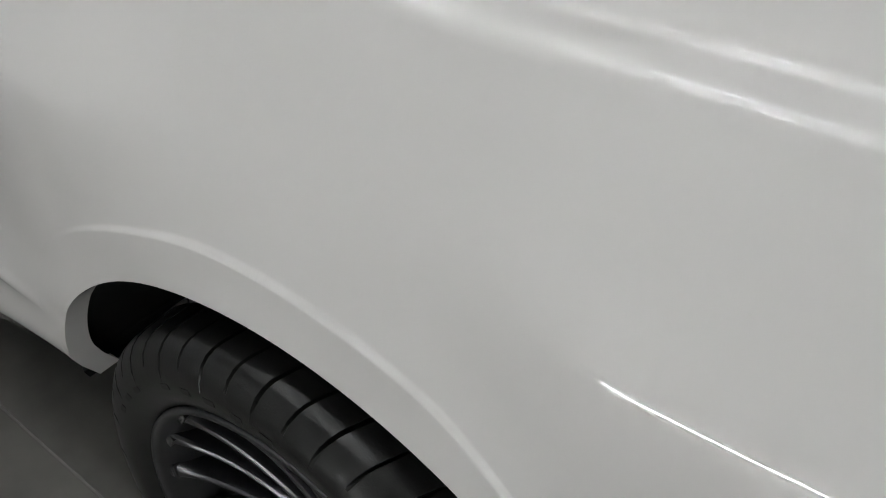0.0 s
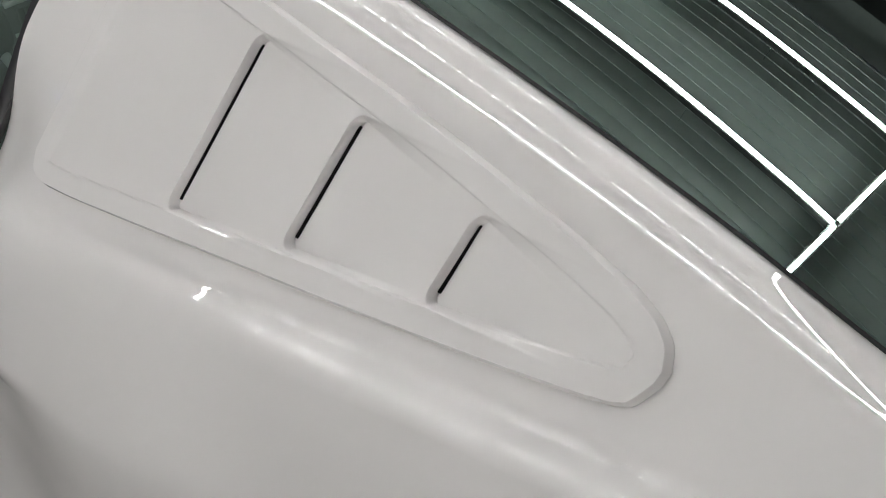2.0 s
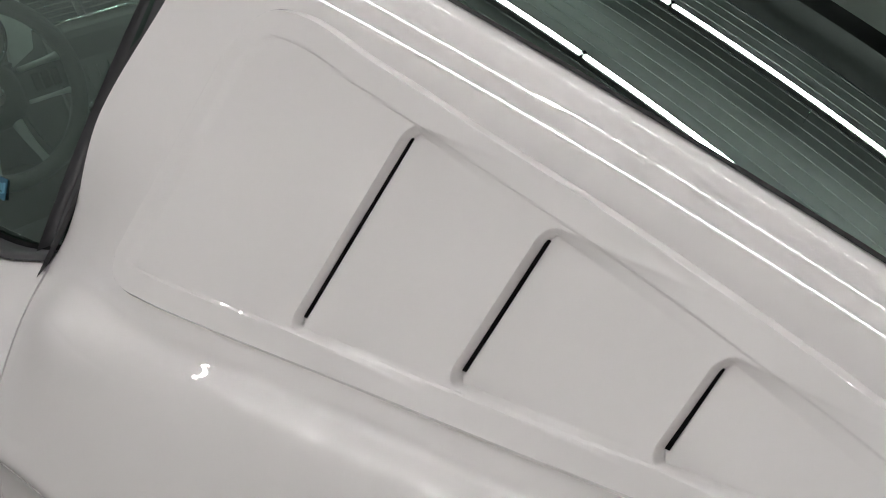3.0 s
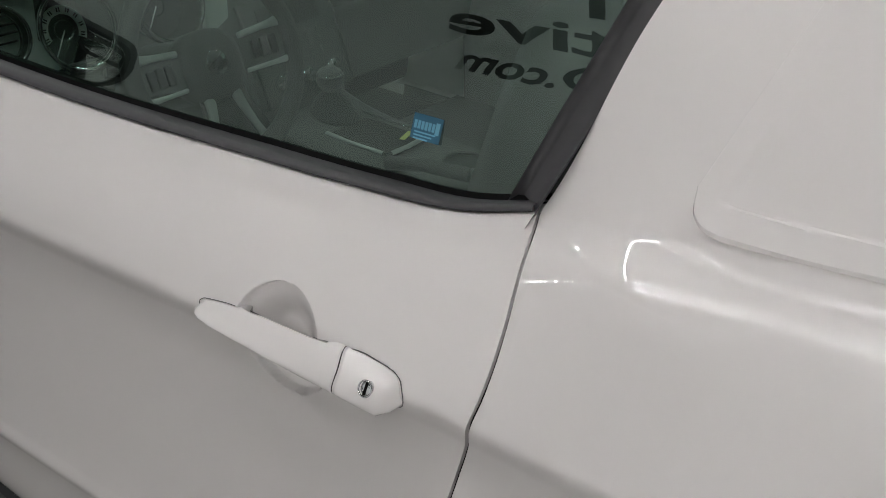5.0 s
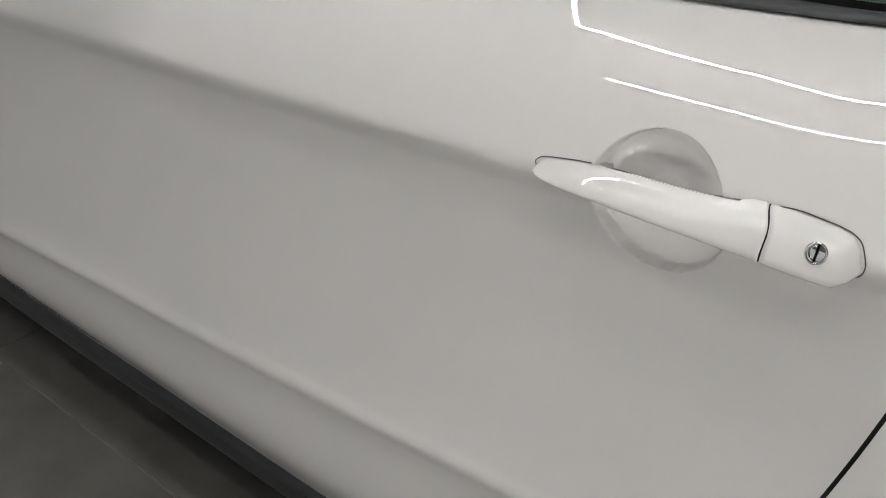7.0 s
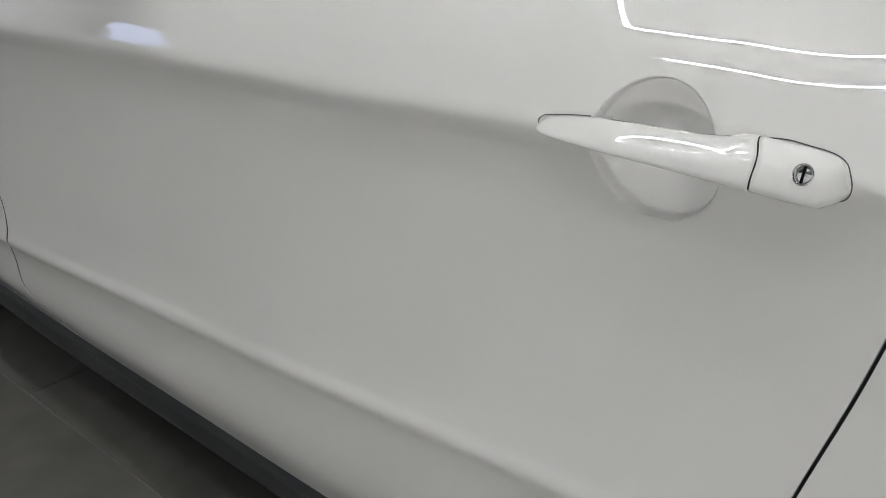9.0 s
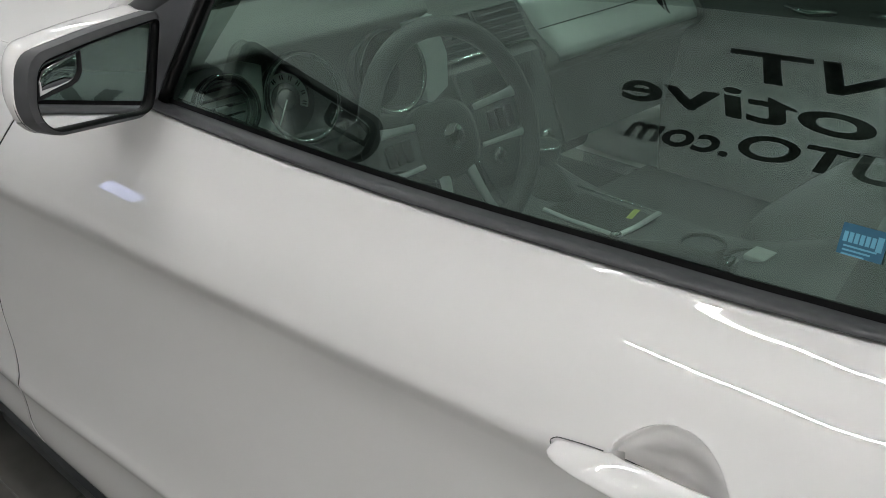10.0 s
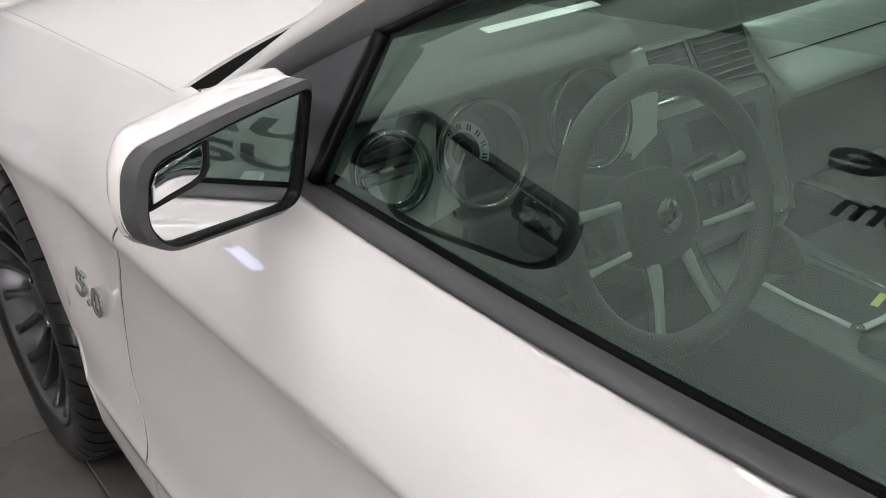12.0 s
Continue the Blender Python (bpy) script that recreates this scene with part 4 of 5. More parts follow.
sticker = part("window_sticker", bm, M_STK, car, "small blue sticker inside the window glass", smooth=False)
bm = bmesh.new()
for k in range(6):
    box_bm(-.0145 + k * .0042, -.0145 + k * .0042 + .003, -.002, .0055, .0005, .0009, bm=bm)
for k in range(3):
    box_bm(-.013, .012 - k * .004, -.0055 - k * .003, -.0042 - k * .003, .0005, .0009, bm=bm)
box_bm(.0105, .015, -.004, .007, .0005, .0009, bm=bm)
bm.transform(STK)
part("sticker_print", bm, M_STK2, sticker, "pale print as plain bars", smooth=False)

# ---- interior ----
M_INT = mat("charcoal_leatherette", (.022, .024, .023), .5, var=.08, scale=12)
M_INT2 = mat("grey_vinyl", (.055, .058, .058), .45, var=.08, scale=12)
M_ALU = mat("brushed_aluminium_trim", (.46, .49, .475), .36, metal=.35, var=.1, scale=60)
M_DIAL = mat("dial_face", (.006, .006, .007), .4, var=.1)
M_WHITE = mat("white_print", (.75, .75, .75), .5, var=.03)
M_DASH = mat("charcoal_dash_vinyl", (.075, .078, .076), .55, var=.1, scale=14, bump=.08, bscale=500)
DASH_DRIVER = [(-2.06, .93), (-1.98, .955), (-1.88, .956), (-1.805, .942), (-1.797, .930), (-1.87, .908), (-1.91, .84), (-1.86, .765), (-1.79, .742), (-1.79, .70), (-1.83, .60), (-1.88, .50)]
DASH_CENTRE = [(-2.06, .93), (-1.98, .945), (-1.93, .918), (-1.91, .884), (-1.905, .874), (-1.898, .868), (-1.872, .832), (-1.850, .800), (-1.835, .79), (-1.80, .70), (-1.77, .60), (-1.76, .52)]
DASH_GUEST = [(-2.06, .93), (-1.98, .945), (-1.945, .908), (-1.925, .876), (-1.92, .868), (-1.912, .860), (-1.872, .80), (-1.830, .738), (-1.835, .725), (-1.87, .70), (-1.90, .60), (-1.92, .50)]


def dash_point(y, f, out=0.0):
    """A point of the dashboard at y, f along its profile from the windscreen down."""
    d, g = smooth01((-.165 - y) / .04), smooth01((y - .12) / .05)
    a, b, c = (along(p, f / 11) for p in (DASH_DRIVER, DASH_CENTRE, DASH_GUEST))
    x, z = (lerp(lerp(b[k], a[k], d), c[k], g) for k in (0, 1))
    return Vector((x + out * .86, y, z + out * .5))


part("dashboard", grid_bm(90, 66, lambda u, v: dash_point(lerp(-.735, .735, u), 11 * v)), M_DASH, car, "dark padded dashboard with a hooded cluster")


def plate_bm(corners, thick=.006, n=10):
    """A bent plate between four corners given as (y, f) on the dashboard."""
    (a, b), (c, d), (e, f), (g, h) = corners
    at = lambda u, v: (lerp(lerp(a, c, u), lerp(g, e, u), v), lerp(lerp(b, d, u), lerp(h, f, u), v))
    bm = grid_bm(n, n, lambda u, v: dash_point(*at(u, v), thick))
    r = bmesh.ops.extrude_edge_only(bm, edges=[e_ for e_ in bm.edges if e_.is_boundary])
    for q in r["geom"]:
        if isinstance(q, bmesh.types.BMVert):
            q.co.x -= thick * 1.4
    return bm


trim = part("dash_trim", plate_bm(((.150, 5.02), (.715, 5.02), (.70, 7.0), (.198, 7.0))), M_ALU, car, "brushed metal passenger dash panel")
part("panel_joint", tube_bm([dash_point(lerp(.175, .60, i / 12), 5.95, .0068) for i in range(13)], .0013, 5), M_DARK, trim, "thin dark joint")


def leaning(y, z, out=0.0):
    """A point on the leaning face of the instrument cluster."""
    return Vector((-1.812 - .29 * (z - .832) + out, y, z))


def cluster_plate(outline):
    return loft_bm([[leaning(y, z, o) for y, z in outline] for o in (-.012, 0, .002)])


part("dash_trim", cluster_plate([(-.735, .775), (-.60, .762), (-.535, .775), (-.56, .83), (-.545, .895), (-.60, .915), (-.735, .90)]), M_ALU, car, "brushed metal dash panel end", smooth=False)
part("cluster_trim", cluster_plate([(-.222, .755), (-.165, .78), (-.150, .835), (-.165, .905), (-.235, .90), (-.212, .83)]), M_ALU, car, "brushed metal trim beside the cluster", smooth=False)
part("cluster_trim", cluster_plate([(-.545, .775), (-.22, .765), (-.23, .752), (-.54, .757)]), M_INT2, car, "dark lower cluster trim", smooth=False)
N_DIAL = Vector((.96, 0, .28))
for y in (-.483, -.287):
    c = leaning(y, .832, .006)
    ring = lambda r, d: [c - N_DIAL * d + Vector((0, math.cos(q), 0)) * r + Vector((-.28, 0, .96)) * math.sin(q) * r for q in [2 * math.pi * i / 40 for i in range(40)]]
    g = part("gauge", loft_bm([ring(.076, .012), ring(.074, 0), ring(.069, .004), ring(.060, .055), ring(.0585, .056)], cap=False), M_INT, car, "deep round instrument pod")
    part("gauge_ring", ring_bm(c, N_DIAL, .0715, .0048, 56), M_CHROME, g, "chrome dial ring")
    f0 = c - N_DIAL * .054
    part("dial_face", disc_bm(f0, N_DIAL, .059, .004, 40), M_DIAL, g, "black dial face")
    if y < -.4:
        band = loft_bm([[f0 + N_DIAL * h + Vector((0, math.cos(q), 0)) * r + Vector((-.28, 0, .96)) * math.sin(q) * r for r, h in ((.029, .001), (.045, .001), (.045, .0016), (.029, .0016))] for q in [math.radians(205 - 9 * i) for i in range(27)]])
        part("scale_band", band, M_WHITE, g, "pale scale band with numerals as bars", smooth=False)
        for i in range(9):
            q = math.radians(196 - 27 * i)
            e, t = Vector((0, math.cos(q), 0)) + Vector((-.28, 0, .96)) * math.sin(q), Vector((0, -math.sin(q), 0)) + Vector((-.28, 0, .96)) * math.cos(q)
            for k in (-1, 1):
                q4 = [f0 + N_DIAL * .0017 + e * r + t * (k * .0022 + w) for r, w in ((.033, -.0011), (.041, -.0011), (.041, .0011), (.033, .0011))]
                part("numeral_bar", loft_bm([q4, [p + N_DIAL * .0004 for p in q4]]), M_DARK, g, smooth=False)
    part("gauge_inner_ring", ring_bm(f0 + N_DIAL * .002, N_DIAL, .018, .0016, 32, 6), M_CHROME, g, "thin chrome hub ring")
    part("needle", tube_bm([f0 + N_DIAL * .005, f0 + N_DIAL * .005 + Vector((.012, -.030, -.040))], .0012, 5), M_WHITE, g, "white needle")
for y, z, x in ((-.635, .852, -1.800), (.635, .795, -1.858)):
    n = Vector((1, -.1 if y < 0 else .1, .3)).normalized()
    c = Vector((x, y, z))
    v = part("air_vent", loft_bm([[c + n * d + (n.orthogonal().normalized() * math.cos(q) + n.cross(n.orthogonal().normalized()) * math.sin(q)) * r for q in [2 * math.pi * i / 36 for i in range(36)]] for r, d in ((.054, -.01), (.053, .008), (.047, .008), (.044, -.022), (.005, -.023))], cap=False), M_SEAL, car, "round air vent with chrome bezel")
    part("vent_ring", ring_bm(c + n * .009, n, .0505, .0036, 48), M_CHROME, v, "chrome vent ring")
    part("vent_inner_ring", ring_bm(c + n * .001, n, .041, .0013, 40, 6), M_CHROME, v, "thin chrome inner ring")
    for k in range(5):
        h = -.030 + k * .015
        w = math.sqrt(.042**2 - h * h)
        part("vent_slat", box_bm(x - .016, x - .008, y - w, y + w, z + h - .0012, z + h + .0012), M_SEAL, v)
    part("vent_tab", box_bm(x - .010, x - .001, y - .014, y + .006, z - .0022, z + .0022, .001), M_ALU, v, "small pale vent tab")
for y0, y1 in ((-.142, -.012), (.000, .128)):
    v = part("air_vent", plate_bm(((y0, 5.0), (y1, 5.0), (y1 - .004, 6.95), (y0 + .004, 6.95)), .003, 4), M_DARK, car, "rectangular air vent")
    part("vent_frame", tube_bm([dash_point(yy, ff, .006) for yy, ff in ((y0, 5.0), (y1, 5.0), (y1 - .004, 6.95), (y0 + .004, 6.95))], .0022, 6, True), M_INT2, v, "dark vent surround")
    for k in range(5):
        ff = 5.3 + k * .33
        part("vent_slat", tube_bm([dash_point(lerp(y0 + .006, y1 - .006, i / 4), ff, .006) for i in range(5)], .0022, 5, flat=.5), M_INT2, v)
    part("vent_tab", tube_bm([dash_point((y0 + y1) / 2 + e, 6.0, .010) for e in (-.008, .008)], .0025, 6), M_CHROME, v, "chrome vent tab")
part("vent_strip", tube_bm([dash_point(lerp(-.150, .150, i / 14), 7.15, .008) for i in range(15)], .0042, 8), M_CHROME, car, "chrome strip under the centre vents")


def stack_point(y, t, out=0.0):
    """The face of the centre stack, t from its top to its foot."""
    return Vector((lerp(-1.822, -1.745, t) + out, y, lerp(.786, .585, t) + out * .4))


def stack_box(y0, y1, t0, t1, o0, o1):
    return loft_bm([[stack_point(y, t, o) for y, t in ((y0, t0), (y1, t0), (y1, t1), (y0, t1))] for o in (o0, o1)])


stack = part("centre_stack", stack_box(-.125, .118, 0, 1, -.03, .004), M_INT2, car, "dark grey centre stack with buttons", smooth=False)
part("centre_screen", stack_box(-.085, .078, .08, .30, .004, .006), M_DIAL, stack, "dark radio display", smooth=False)
for side_y in (-.125, .118):
    part("stack_edge", tube_bm([stack_point(side_y, t, .005) for t in (0, .5, 1)], .0035, 6), M_INT, stack, "slim dark edge")
for r_ in range(3):
    for k in range(6):
        y = -.088 + k * .029
        part("button", stack_box(y, y + .023, .37 + r_ * .10, .43 + r_ * .10, .004, .008), M_DASH, stack, smooth=False)
for y in (-.075, -.004, .067):
    part("control_knob", disc_bm(stack_point(y, .80, .018), (.93, 0, .36), .017, .016, 24, .003), M_CHROME, stack, "round control knob with a bright rim")

# steering wheel
SW_C, SW_N = Vector((-1.585, -.379, .793)), Vector((.94, 0, .341))
SW_UP = Vector((-.341, 0, .94))
SW_R = Vector((0, 1, 0))
sw = part("steering_wheel", ring_bm(SW_C + SW_N * .02, SW_N, .167, .0165, 72, 14), M_INT, car, "dark leather steering wheel with metal spokes")
sw.data.materials[0] = mat("wheel_leather", (.025, .025, .025), .45, var=.08, scale=12)
SWB = basis(SW_C, SW_R, SW_UP) @ Matrix.Scale(.94, 4)


def local(bm, m):
    bm.transform(m)
    return bm


hubr = [[(math.copysign(abs(math.cos(q)) ** .7, math.cos(q)) * .072 * k, math.copysign(abs(math.sin(q)) ** .8, math.sin(q)) * .066 * k - .008, d) for q in [2 * math.pi * i / 28 for i in range(28)]] for k, d in ((1.0, -.03), (1.02, -.012), (.96, .004), (.75, .013), (.4, .018), (.1, .019))]
part("airbag_cover", local(loft_bm([[Vector(p) for p in r] for r in hubr]), SWB), M_INT, sw, "dark airbag cover")
part("emblem", local(disc_bm((0, -.004, .0205), (0, 0, 1), .023, .004, 32, .001), SWB), M_CHROME, sw, "plain round metal emblem")
bm = bmesh.new()
for pts in (((-.012, -.012), (-.004, .004), (.006, .010), (.013, .006), (.004, .001), (.002, -.008), (-.004, -.004)),):
    loft_bm([[Vector((x, y - .004, .0206)) for x, y in pts], [Vector((x, y - .004, .0216)) for x, y in pts]], bm=bm)
part("emblem_relief", local(bm, SWB), M_DARK, sw, "dark relief on the emblem", smooth=False)
for sgn in (-1, 1):
    rings = []
    for t, w in ((0, .036), (.35, .030), (.7, .027), (1, .030)):
        c = Vector((sgn * lerp(.06, .172, t), lerp(-.004, .004, t), lerp(.0, .014, t)))
        rings.append([c + Vector(d) for d in ((0, -w, .004), (0, w, .004), (0, w * .9, -.010), (0, -w * .9, -.010))])
    part("spoke", local(loft_bm(rings), SWB), M_INT2, sw, "grey wheel spoke", smooth=False)
    for edge, wide in ((.030, .0062), (-.036, .0042)):
        rings = []
        for t in (0, .25, .5, .75, 1):
            c = Vector((sgn * lerp(.070, .168, t), edge + .008 * t * (1 if edge > 0 else 0), lerp(.008, .022, t)))
            w = wide * (1 + .9 * smooth01((t - .6) / .4))
            rings.append([c + Vector(d) for d in ((0, -w, 0), (0, -w * .5, .0035), (0, w * .5, .0035), (0, w, 0), (0, 0, -.008))])
        part("spoke_trim", local(loft_bm(rings), SWB), M_ALU, sw, "brushed metal spoke edge")
    part("grip_trim", local(tube_bm([(sgn * .176 * math.cos(q), .176 * math.sin(q), .0325) for q in [math.radians(-14 + 4.5 * i) for i in range(9)]], .0075, 8, flat=.6), SWB), M_ALU, sw, "metal thumb rest on the rim")
    for k in range(3):
        part("switch_pad", local(box_bm(sgn * (.098 + k * .020) - .008, sgn * (.098 + k * .020) + .008, -.020, .016, .008 + k * .002, .016 + k * .002, .003), SWB), M_DARK, sw, "dark thumb switches")
for sgn in (-1, 1):
    rings = []
    for k in range(8):
        t = k / 7
        c = Vector((sgn * (.030 + .030 * t ** 1.5), lerp(-.058, -.166, t), lerp(.002, .018, t)))
        w = lerp(.013, .0085, smooth01(t * 1.3)) + .006 * smooth01((t - .8) / .2)
        rings.append([c + Vector(d) for d in ((-w, 0, 0), (-w * .5, 0, .0048), (w * .5, 0, .0048), (w, 0, 0), (0, 0, -.010))])
    part("lower_spoke", local(loft_bm(rings), SWB), M_ALU, sw, "brushed metal lower spoke")
    part("spoke_edge", local(tube_bm([(sgn * (.052 + .030 * t ** 1.5), lerp(-.056, -.160, t), lerp(.004, .018, t)) for t in [k / 7 for k in range(8)]], .0016, 6), SWB), M_CHROME, sw, "thin bright edge line")
for k in range(44):
    q = 2 * math.pi * k / 44
    e = Vector((math.cos(q), math.sin(q), 0))
    part("rim_stitch", local(tube_bm([e * .1665 + Vector((0, 0, .0262)) + Vector((-math.sin(q), math.cos(q), 0)) * .005 * h for h in (-1, 1)], .0007, 4), SWB), M_INT2, sw)
part("steering_column", loft_bm([[SW_C - SW_N * d + SW_R * math.cos(q) * r + SW_UP * (math.sin(q) * r * .9 - .01) for q in [2 * math.pi * i / 20 for i in range(20)]] for d, r in ((.02, .055), (.06, .062), (.18, .07), (.24, .06))]), M_INT, car, "dark steering column shroud")
for sgn in (-1, 1):
    a = SW_C - SW_N * .07
    part("column_stalk", tube_bm([a + SW_R * sgn * .05, a + SW_R * sgn * .11 + SW_UP * .02, a + SW_R * sgn * .165 + SW_UP * .03 + SW_N * .02], lambda t: lerp(.006, .008, t), 8), M_DARK, car, "black control stalk")

# centre console, shifter
CONSOLE_Z = spline([-1.80, -1.70, -1.5, -1.3, -1.15, -.95], [.56, .535, .522, .525, .575, .60])


def console(u, v):
    x = lerp(-1.80, -.95, u)
    p = [(-1.12, -.30), (-1, -.045), (-.94, -.006), (-.80, .004), (.80, .004), (.94, -.006), (1, -.045), (1.12, -.30)]
    f = v * 7
    i = min(int(f), 6)
    return Vector((x, .012 + .125 * lerp(p[i][0], p[i + 1][0], f - i), CONSOLE_Z(x) + lerp(p[i][1], p[i + 1][1], f - i)))


part("centre_console", grid_bm(50, 28, console, flip=True), M_INT2, car, "dark grey centre console")
part("console_recess", box_bm(-1.70, -1.485, -.040, .075, .520, .533, .004), M_DARK, car, "black shifter surround")
for pts, r, m in (([(-1.660, -.047, .536), (-1.60, -.049, .534), (-1.50, -.047, .534)], .0055, M_ALU), ([(-1.487, -.040, .535), (-1.480, .0, .538), (-1.483, .078, .540)], .0065, M_ALU), ([(-1.50, -.047, .534), (-1.490, -.045, .535), (-1.487, -.038, .535)], .0072, M_CHROME), ([(-1.49, .083, .538), (-1.60, .084, .536), (-1.68, .082, .538)], .0035, M_CHROME)):
    part("console_trim", tube_bm(pts, r, 8, flat=.55), m, car, "bright metal edge of the shifter plate")
tag = box_bm(-.006, .006, -.018, .018, -.0006, .0006)
tag.transform(basis((-1.512, .035, .543), (1, .2, .05), (0, 1, .12)))
tagged(mesh_ob("key_tag", tag, mat("yellow_card", (.55, .60, .12), .6, var=.05), smooth=False), "small yellow card tag lying on the console", "tag")
for x in (-1.36, -1.265):
    part("cup_holder", ring_bm((x, .035, .530), (0, 0, 1), .040, .004), M_INT, car, "dark cup-holder ring")
part("handbrake", tube_bm([(-1.46, -.075, .535), (-1.36, -.078, .560), (-1.25, -.080, .572)], .014, 10), M_INT, car, "dark handbrake lever")
part("handbrake_tip", tube_bm([(-1.25, -.080, .572), (-1.232, -.080, .574)], .0145, 10), M_CHROME, car, "chrome handbrake button")
part("console_latch", box_bm(-1.262, -1.222, .002, .046, .545, .556, .003), M_ALU, car, "bright console lid latch")
boot = [[Vector((-1.715 + r * math.cos(q) * 1.1 + (.53 - z) * .1, .03 + r * math.sin(q), z)) for q in [2 * math.pi * i / 20 for i in range(20)]] for r, z in ((.055, .532), (.050, .545), (.043, .556), (.040, .565), (.030, .578), (.018, .590))]
part("shifter_boot", loft_bm(boot), M_INT, car, "dark leather shifter boot")
knob = [[Vector((-1.722 + r * math.cos(q), .03 + r * math.sin(q), z)) for q in [2 * math.pi * i / 24 for i in range(24)]] for r, z in ((.012, .582), (.014, .592), (.024, .600), (.029, .612), (.029, .624), (.024, .636), (.012, .643))]
part("shift_knob", loft_bm(knob), M_INT2, car, "dark grey round shift knob")
part("knob_ring", ring_bm((-1.722, .03, .628), (0, 0, 1), .0268, .0032, 28, 8), M_CHROME, car, "chrome ring of the shift knob")
part("far_door_pull", tube_bm([(-1.60, .70, .80), (-1.54, .685, .795), (-1.48, .70, .80)], .008, 8), M_CHROME, car, "chrome pull of the far door")

# seats
def cushion_bm(x0, x1, y0, y1, z0, z1):
    bm = box_bm(x0, x1, y0, y1, z0, z1)
    bmesh.ops.subdivide_edges(bm, edges=bm.edges, cuts=4, use_grid_fill=True)
    for _ in range(3):
        bmesh.ops.smooth_vert(bm, verts=bm.verts, factor=.5, use_axis_x=True, use_axis_y=True, use_axis_z=True)
    return bm


for y in (-.38, .38):
    base = part("seat", cushion_bm(-1.38, -.84, y - .27, y + .27, .30, .56), M_INT, car, "dark bucket seat")
    bm = cushion_bm(-.13, .13, y - .27, y + .27, 0, .72)
    bm.transform(Matrix.Translation((-.86, 0, .42)) @ Matrix.Rotation(radians(18), 4, "Y"))
    part("backrest", bm, M_INT, base, "dark seat backrest")
    bm = cushion_bm(-.06, .06, y - .14, y + .14, 0, .22)
    bm.transform(Matrix.Translation((-.64, 0, 1.06)) @ Matrix.Rotation(radians(15), 4, "Y"))
    part("head_restraint", bm, M_INT, base, "dark head restraint")
part("rear_bench", cushion_bm(-.62, -.18, -.58, .58, .35, .62), M_INT, car, "dark rear bench seat")
part("rear_backrest", box_bm(-.22, -.12, -.58, .58, .5, 1.0, .03), M_INT, car, "dark rear backrest")
part("parcel_shelf", box_bm(-.2, .5, -.62, .62, .96, .98, .005), M_INT, car, "dark parcel shelf")
part("cabin_floor", box_bm(-2.0, -.1, -.80, .80, .26, .29), M_INT, car, "dark carpeted floor")
for side in (-1, 1):
    def inner(u, v):
        x = lerp(-1.95, -.62, u)
        z = lerp(.30, belt_top(x) - .012, v)
        bulge = .05 * math.exp(-((z - .70) / .05) ** 2) + .03 * smooth01((.60 - z) / .1)
        return Vector((x, side * (lerp(.80, glass_y(.96) - .03, v) - bulge), z))
    part("door_card", grid_bm(30, 30, inner, flip=side > 0), M_INT, car, "dark inner door panel")
    part("inner_handle", tube_bm([(-1.42, side * .735, .80), (-1.36, side * .715, .805), (-1.30, side * .735, .80)], .010, 8), M_CHROME, car, "chrome inner door handle")
    part("rear_trim", grid_bm(8, 8, lambda u, v: Vector((lerp(-.64, .2, u), side * lerp(.78, .63, v), lerp(.5, 1.2 - .25 * u, v))), flip=side > 0), M_INT, car, "dark rear side trim")
M_HEAD = mat("headliner", (.28, .28, .27), .9, var=.05)
part("headliner", grid_bm(12, 12, lambda u, v: roof(u, lerp(.03, .97, v)) - Vector((0, 0, .03))), M_HEAD, car, "grey headliner")
paper = box_bm(-.10, .10, -.010, .010, -.0006, .0006)
paper.transform(basis((-1.845, -.35, .986), (0, 1, 0), (-1, 0, .1)))
sheet_ob = mesh_ob("paper_sheet", paper, mat("paper", (.8, .8, .78), .7, var=.03), smooth=False)
tagged(sheet_ob, "white paper sheet lying on the dashboard", "paper")

# ---- room ----
WALL_Y = -3.2
floor = tagged(mesh_ob("floor", box_bm(-7, 6, WALL_Y, 5, -0.1, -0.003), mat("grout", (.24, .235, .22), .8, var=.2, scale=60), smooth=False), "dark grey stone-look tiles with pale thin joints", "floor", kind="structure")
def wall(name, boxes):
    bm = bmesh.new()
    for b in boxes:
        box_bm(*b, bm=bm)
    tagged(mesh_ob(name, bm, M_WALL, smooth=False), "plain grey painted wall", "wall", kind="structure")


WX0, WX1, WZ0, WZ1 = -6.6, -5.5, 1.15, 1.62
ya, yb = WALL_Y - .1, WALL_Y
wall("wall_south", [(-7, WX0, ya, yb, -.1, 3.7), (WX1, 6, ya, yb, -.1, 3.7), (WX0, WX1, ya, yb, -.1, WZ0), (WX0, WX1, ya, yb, WZ1, 3.7)])
wall("wall_north", [(-7, 6, 5, 5.1, -.1, 3.7)])
wall("wall_west", [(-7.1, -7, ya, 5.1, -.1, 3.7)])
wall("wall_east", [(6, 6.1, ya, 5.1, -.1, 3.7)])
win = thing("window_1", "bright window with a thin dark frame", "window", kind="structure")
for b in ((WX0, WX0 + .04, WZ0, WZ1), (WX1 - .04, WX1, WZ0, WZ1), (WX0 + .04, WX1 - .04, WZ0, WZ0 + .04), (WX0 + .04, WX1 - .04, WZ1 - .04, WZ1)):
    part("window_frame", box_bm(b[0], b[1], ya + .02, yb - .02, b[2], b[3], .004), M_DARK, win, smooth=False)
sky = mesh_ob("backdrop", box_bm(WX0 - .3, WX1 + .3, ya - .32, ya - .3, WZ0 - .3, WZ1 + .3), mat("daylight", (.5, .55, .8), .9, var=0, emit=2.0, emit_color=(.62, .68, 1.0)), smooth=False)
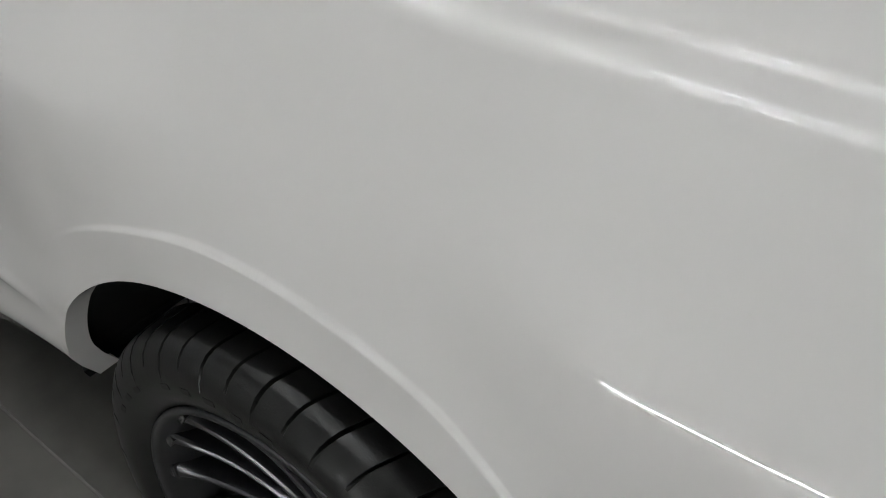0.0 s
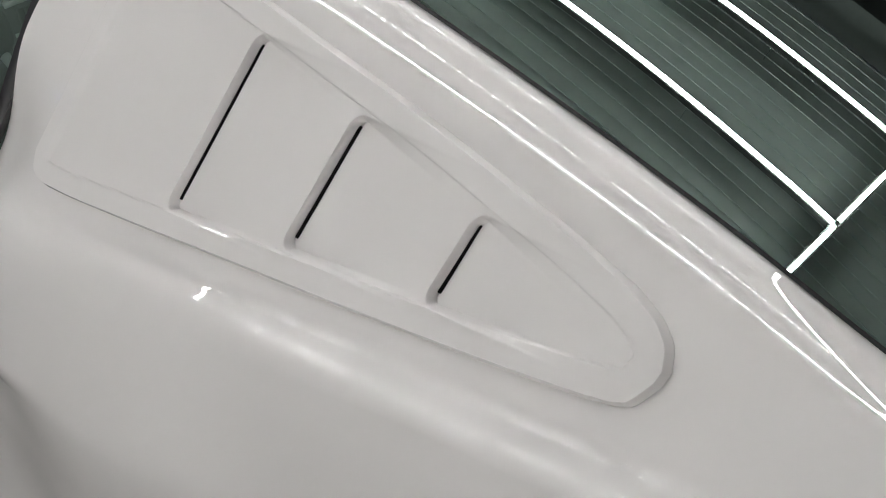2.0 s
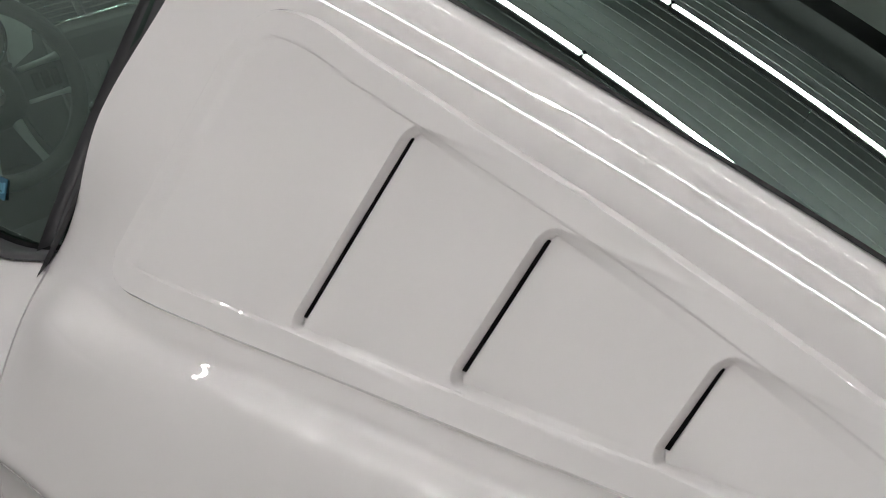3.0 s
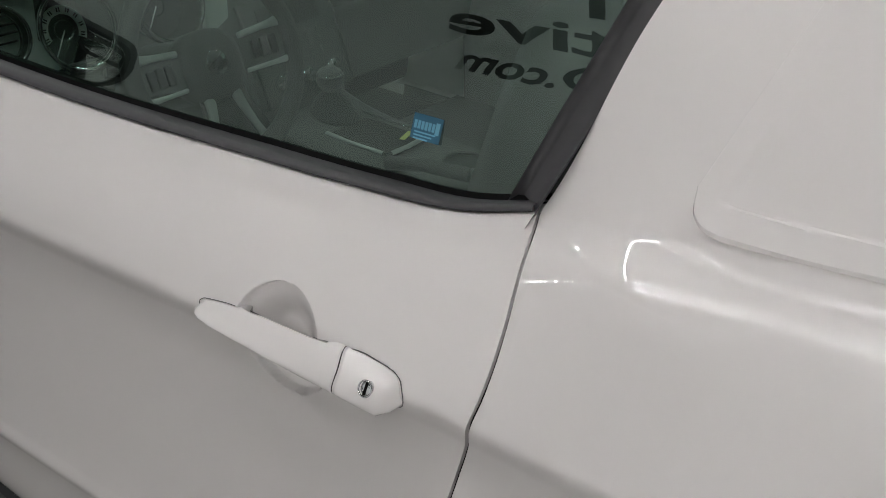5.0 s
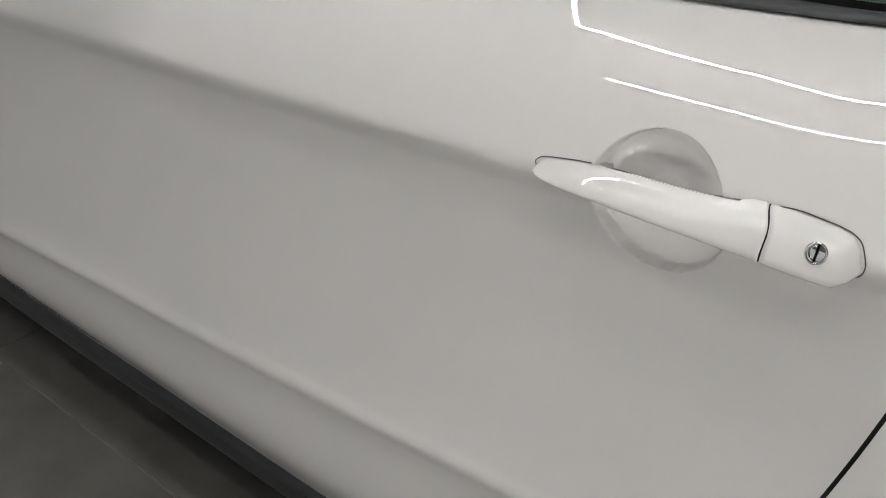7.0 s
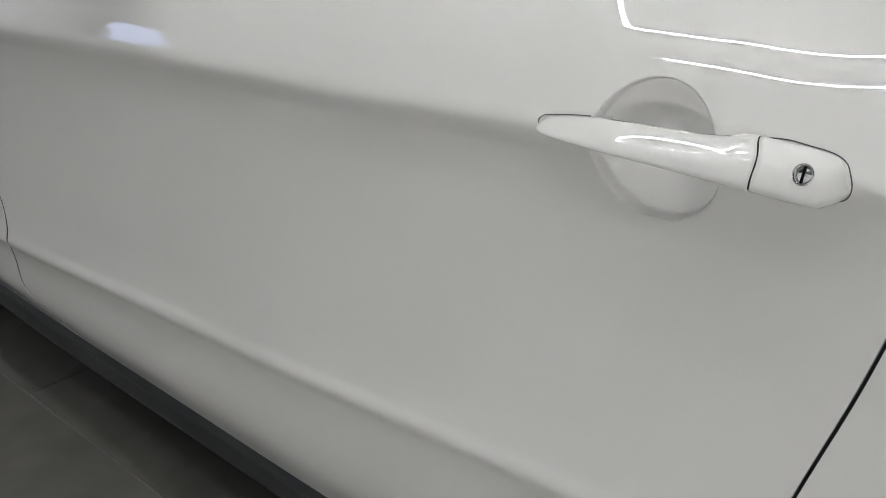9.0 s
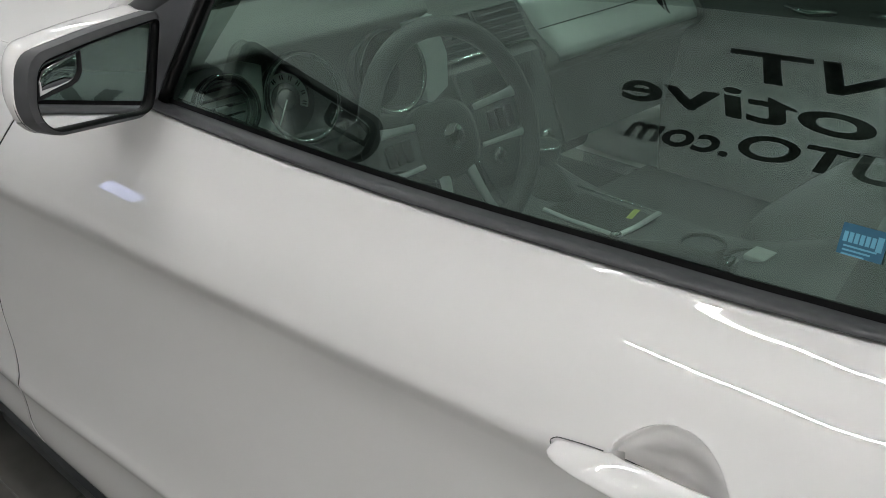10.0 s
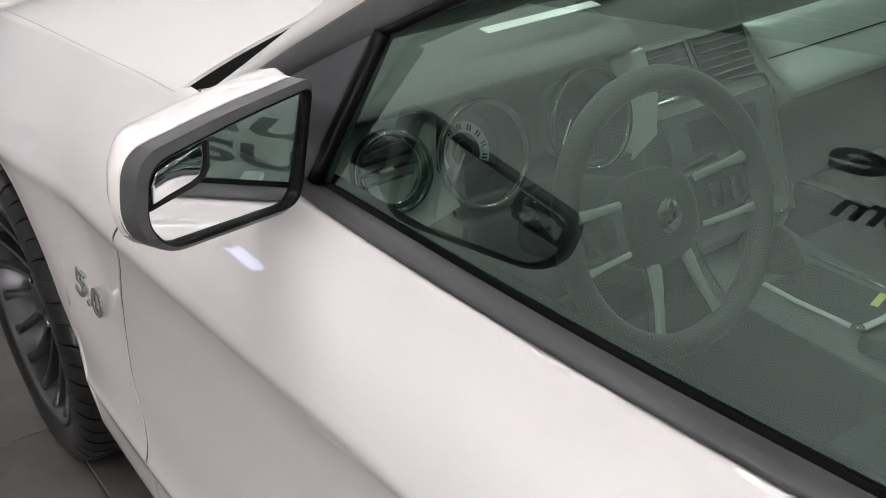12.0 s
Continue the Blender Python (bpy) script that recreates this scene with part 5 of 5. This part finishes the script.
tagged(sky, "pale blue daylight outside the window", "sky", kind="structure")
bm = box_bm(-7, 6, WALL_Y, 5, 2.80, 3.05)
for k in range(130):
    box_bm(-7, 6, WALL_Y + k * .063, WALL_Y + k * .063 + .003, 2.796, 2.803, bm=bm)
tagged(mesh_ob("ceiling", bm, M_CEIL, smooth=False), "dark ribbed ceiling", "ceiling", kind="structure")
tagged(mesh_ob("ceiling_panel", box_bm(-7, 6, 2.32, 5, 2.73, 2.795), mat("pale_ceiling_board", (.55, .56, .55), .8, var=.06, scale=6), smooth=False), "pale grey lowered ceiling board", "ceiling", kind="structure")
tagged(mesh_ob("ceiling_beam", box_bm(-7, 6, 2.16, 2.316, 2.62, 2.795, .004), M_DARK, smooth=False), "black beam along the edge of the pale ceiling", "beam", kind="structure")
TUBE_Z = 2.7


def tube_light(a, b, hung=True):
    lt = thing("ceiling_light" if hung else "wall_light", "slim white tube light hung under the ceiling" if hung else "slim white fill tube added low along the wall", "lamp", group="tube lights over the car" if hung else "tube lights on the wall")
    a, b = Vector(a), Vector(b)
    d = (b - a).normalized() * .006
    part("tube", tube_bm([a + d, b - d], .007 if hung else .0105, 10), M_TUBE if hung else M_TUBE_FILL, lt)
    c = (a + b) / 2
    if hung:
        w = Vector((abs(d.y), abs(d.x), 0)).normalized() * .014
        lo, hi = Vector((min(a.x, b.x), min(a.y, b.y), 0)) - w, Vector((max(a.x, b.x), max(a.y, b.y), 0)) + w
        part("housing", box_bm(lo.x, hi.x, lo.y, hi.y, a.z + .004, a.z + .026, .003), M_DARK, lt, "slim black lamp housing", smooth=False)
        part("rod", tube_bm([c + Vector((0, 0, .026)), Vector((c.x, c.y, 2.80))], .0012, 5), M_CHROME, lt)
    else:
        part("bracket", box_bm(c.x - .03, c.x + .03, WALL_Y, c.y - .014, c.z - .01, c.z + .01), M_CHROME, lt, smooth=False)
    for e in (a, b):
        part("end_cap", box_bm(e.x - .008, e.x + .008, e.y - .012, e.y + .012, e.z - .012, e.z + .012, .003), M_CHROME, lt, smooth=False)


def run(a, b, n):
    for k in range(n):
        tube_light(Vector(a).lerp(Vector(b), k / n), Vector(a).lerp(Vector(b), (k + 1) / n))


X0, X1 = -2.17, .28
for y in (-1.9, -1.33, .1, 1.2, 1.75):
    run((X0, y, TUBE_Z), (X1, y, TUBE_Z), 2)
run((X1, -1.9, TUBE_Z), (X1, 1.75, TUBE_Z), 4)
run((X0, -1.33, TUBE_Z), (X0, 1.2, TUBE_Z), 3)
# unseen run ahead of the car, added to brighten the front fender
run((-6.2, -1.9, TUBE_Z), (-4.6, -1.9, TUBE_Z), 1)
run((-6.2, .1, TUBE_Z), (-3.6, .1, TUBE_Z), 2)
run((-6.2, 1.2, TUBE_Z), (-3.6, 1.2, TUBE_Z), 2)
# added low wall tubes that fill the car's lower side with light
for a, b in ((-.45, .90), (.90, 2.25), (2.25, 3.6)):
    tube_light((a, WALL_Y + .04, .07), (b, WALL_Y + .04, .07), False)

# ---- wall sign ----
SG = basis((0, WALL_Y + .004, 0), (-1, 0, 0), (0, 0, 1))
sign = thing("wall_sign", "black vinyl lettering on the grey wall", "sign")


def sign_text(body, xr, zc, height, width, ital=.25):
    m = Matrix.Translation((xr + width / 2, WALL_Y + .004, zc)) @ basis((0, 0, 0), (-1, 0, 0), (0, 0, 1))
    text_ob("lettering", body, height / .7, .002, m, M_SIGN, sign, shear=ital, width=width, thick=.004)


sign_text("TINT", -2.47, 2.43, .19, 1.25)
sign_text("Automotive", -2.91, 2.19, .19, 2.63)
sign_text("AUTO", -2.26, 1.955, .14, .80, 0)
sign_text(".com", -2.72, 1.937, .15, .455, 0)
sign_text("SU", -.90, 1.955, .14, .40, 0)
part("letter_bar", box_bm(-1.06, -.95, WALL_Y + .001, WALL_Y + .005, 1.885, 2.025), M_SIGN, sign, "unreadable letter as a plain bar", smooth=False)

# ---- floor tiles ----
TILE_X, TILE_Y = 1.2, .6
tile_bm = box_bm(0, TILE_X - .004, 0, TILE_Y - .004, -.012, 0, .0012, 1)
tile_me = None
for i in range(11):
    for j in range(14):
        x, y = -7 + i * TILE_X - (.6 if j % 2 else 0) , WALL_Y + j * TILE_Y - .11
        x0, x1, y0, y1 = max(x, -7), min(x + TILE_X, 6), max(y, WALL_Y), min(y + TILE_Y, 5)
        if x1 - x0 < .05 or y1 - y0 < .05:
            continue
        full = x1 - x0 > TILE_X - .001 and y1 - y0 > TILE_Y - .001
        if full and tile_me:
            o = new("tile", tile_me)
        else:
            o = mesh_ob("tile", box_bm(0, x1 - x0 - .004, 0, y1 - y0 - .004, -.012, 0, .0012, 1), M_FLOOR, smooth=False)
            if full:
                tile_me = o.data
        o.location = (x0, y0, 0)
        o.parent = floor
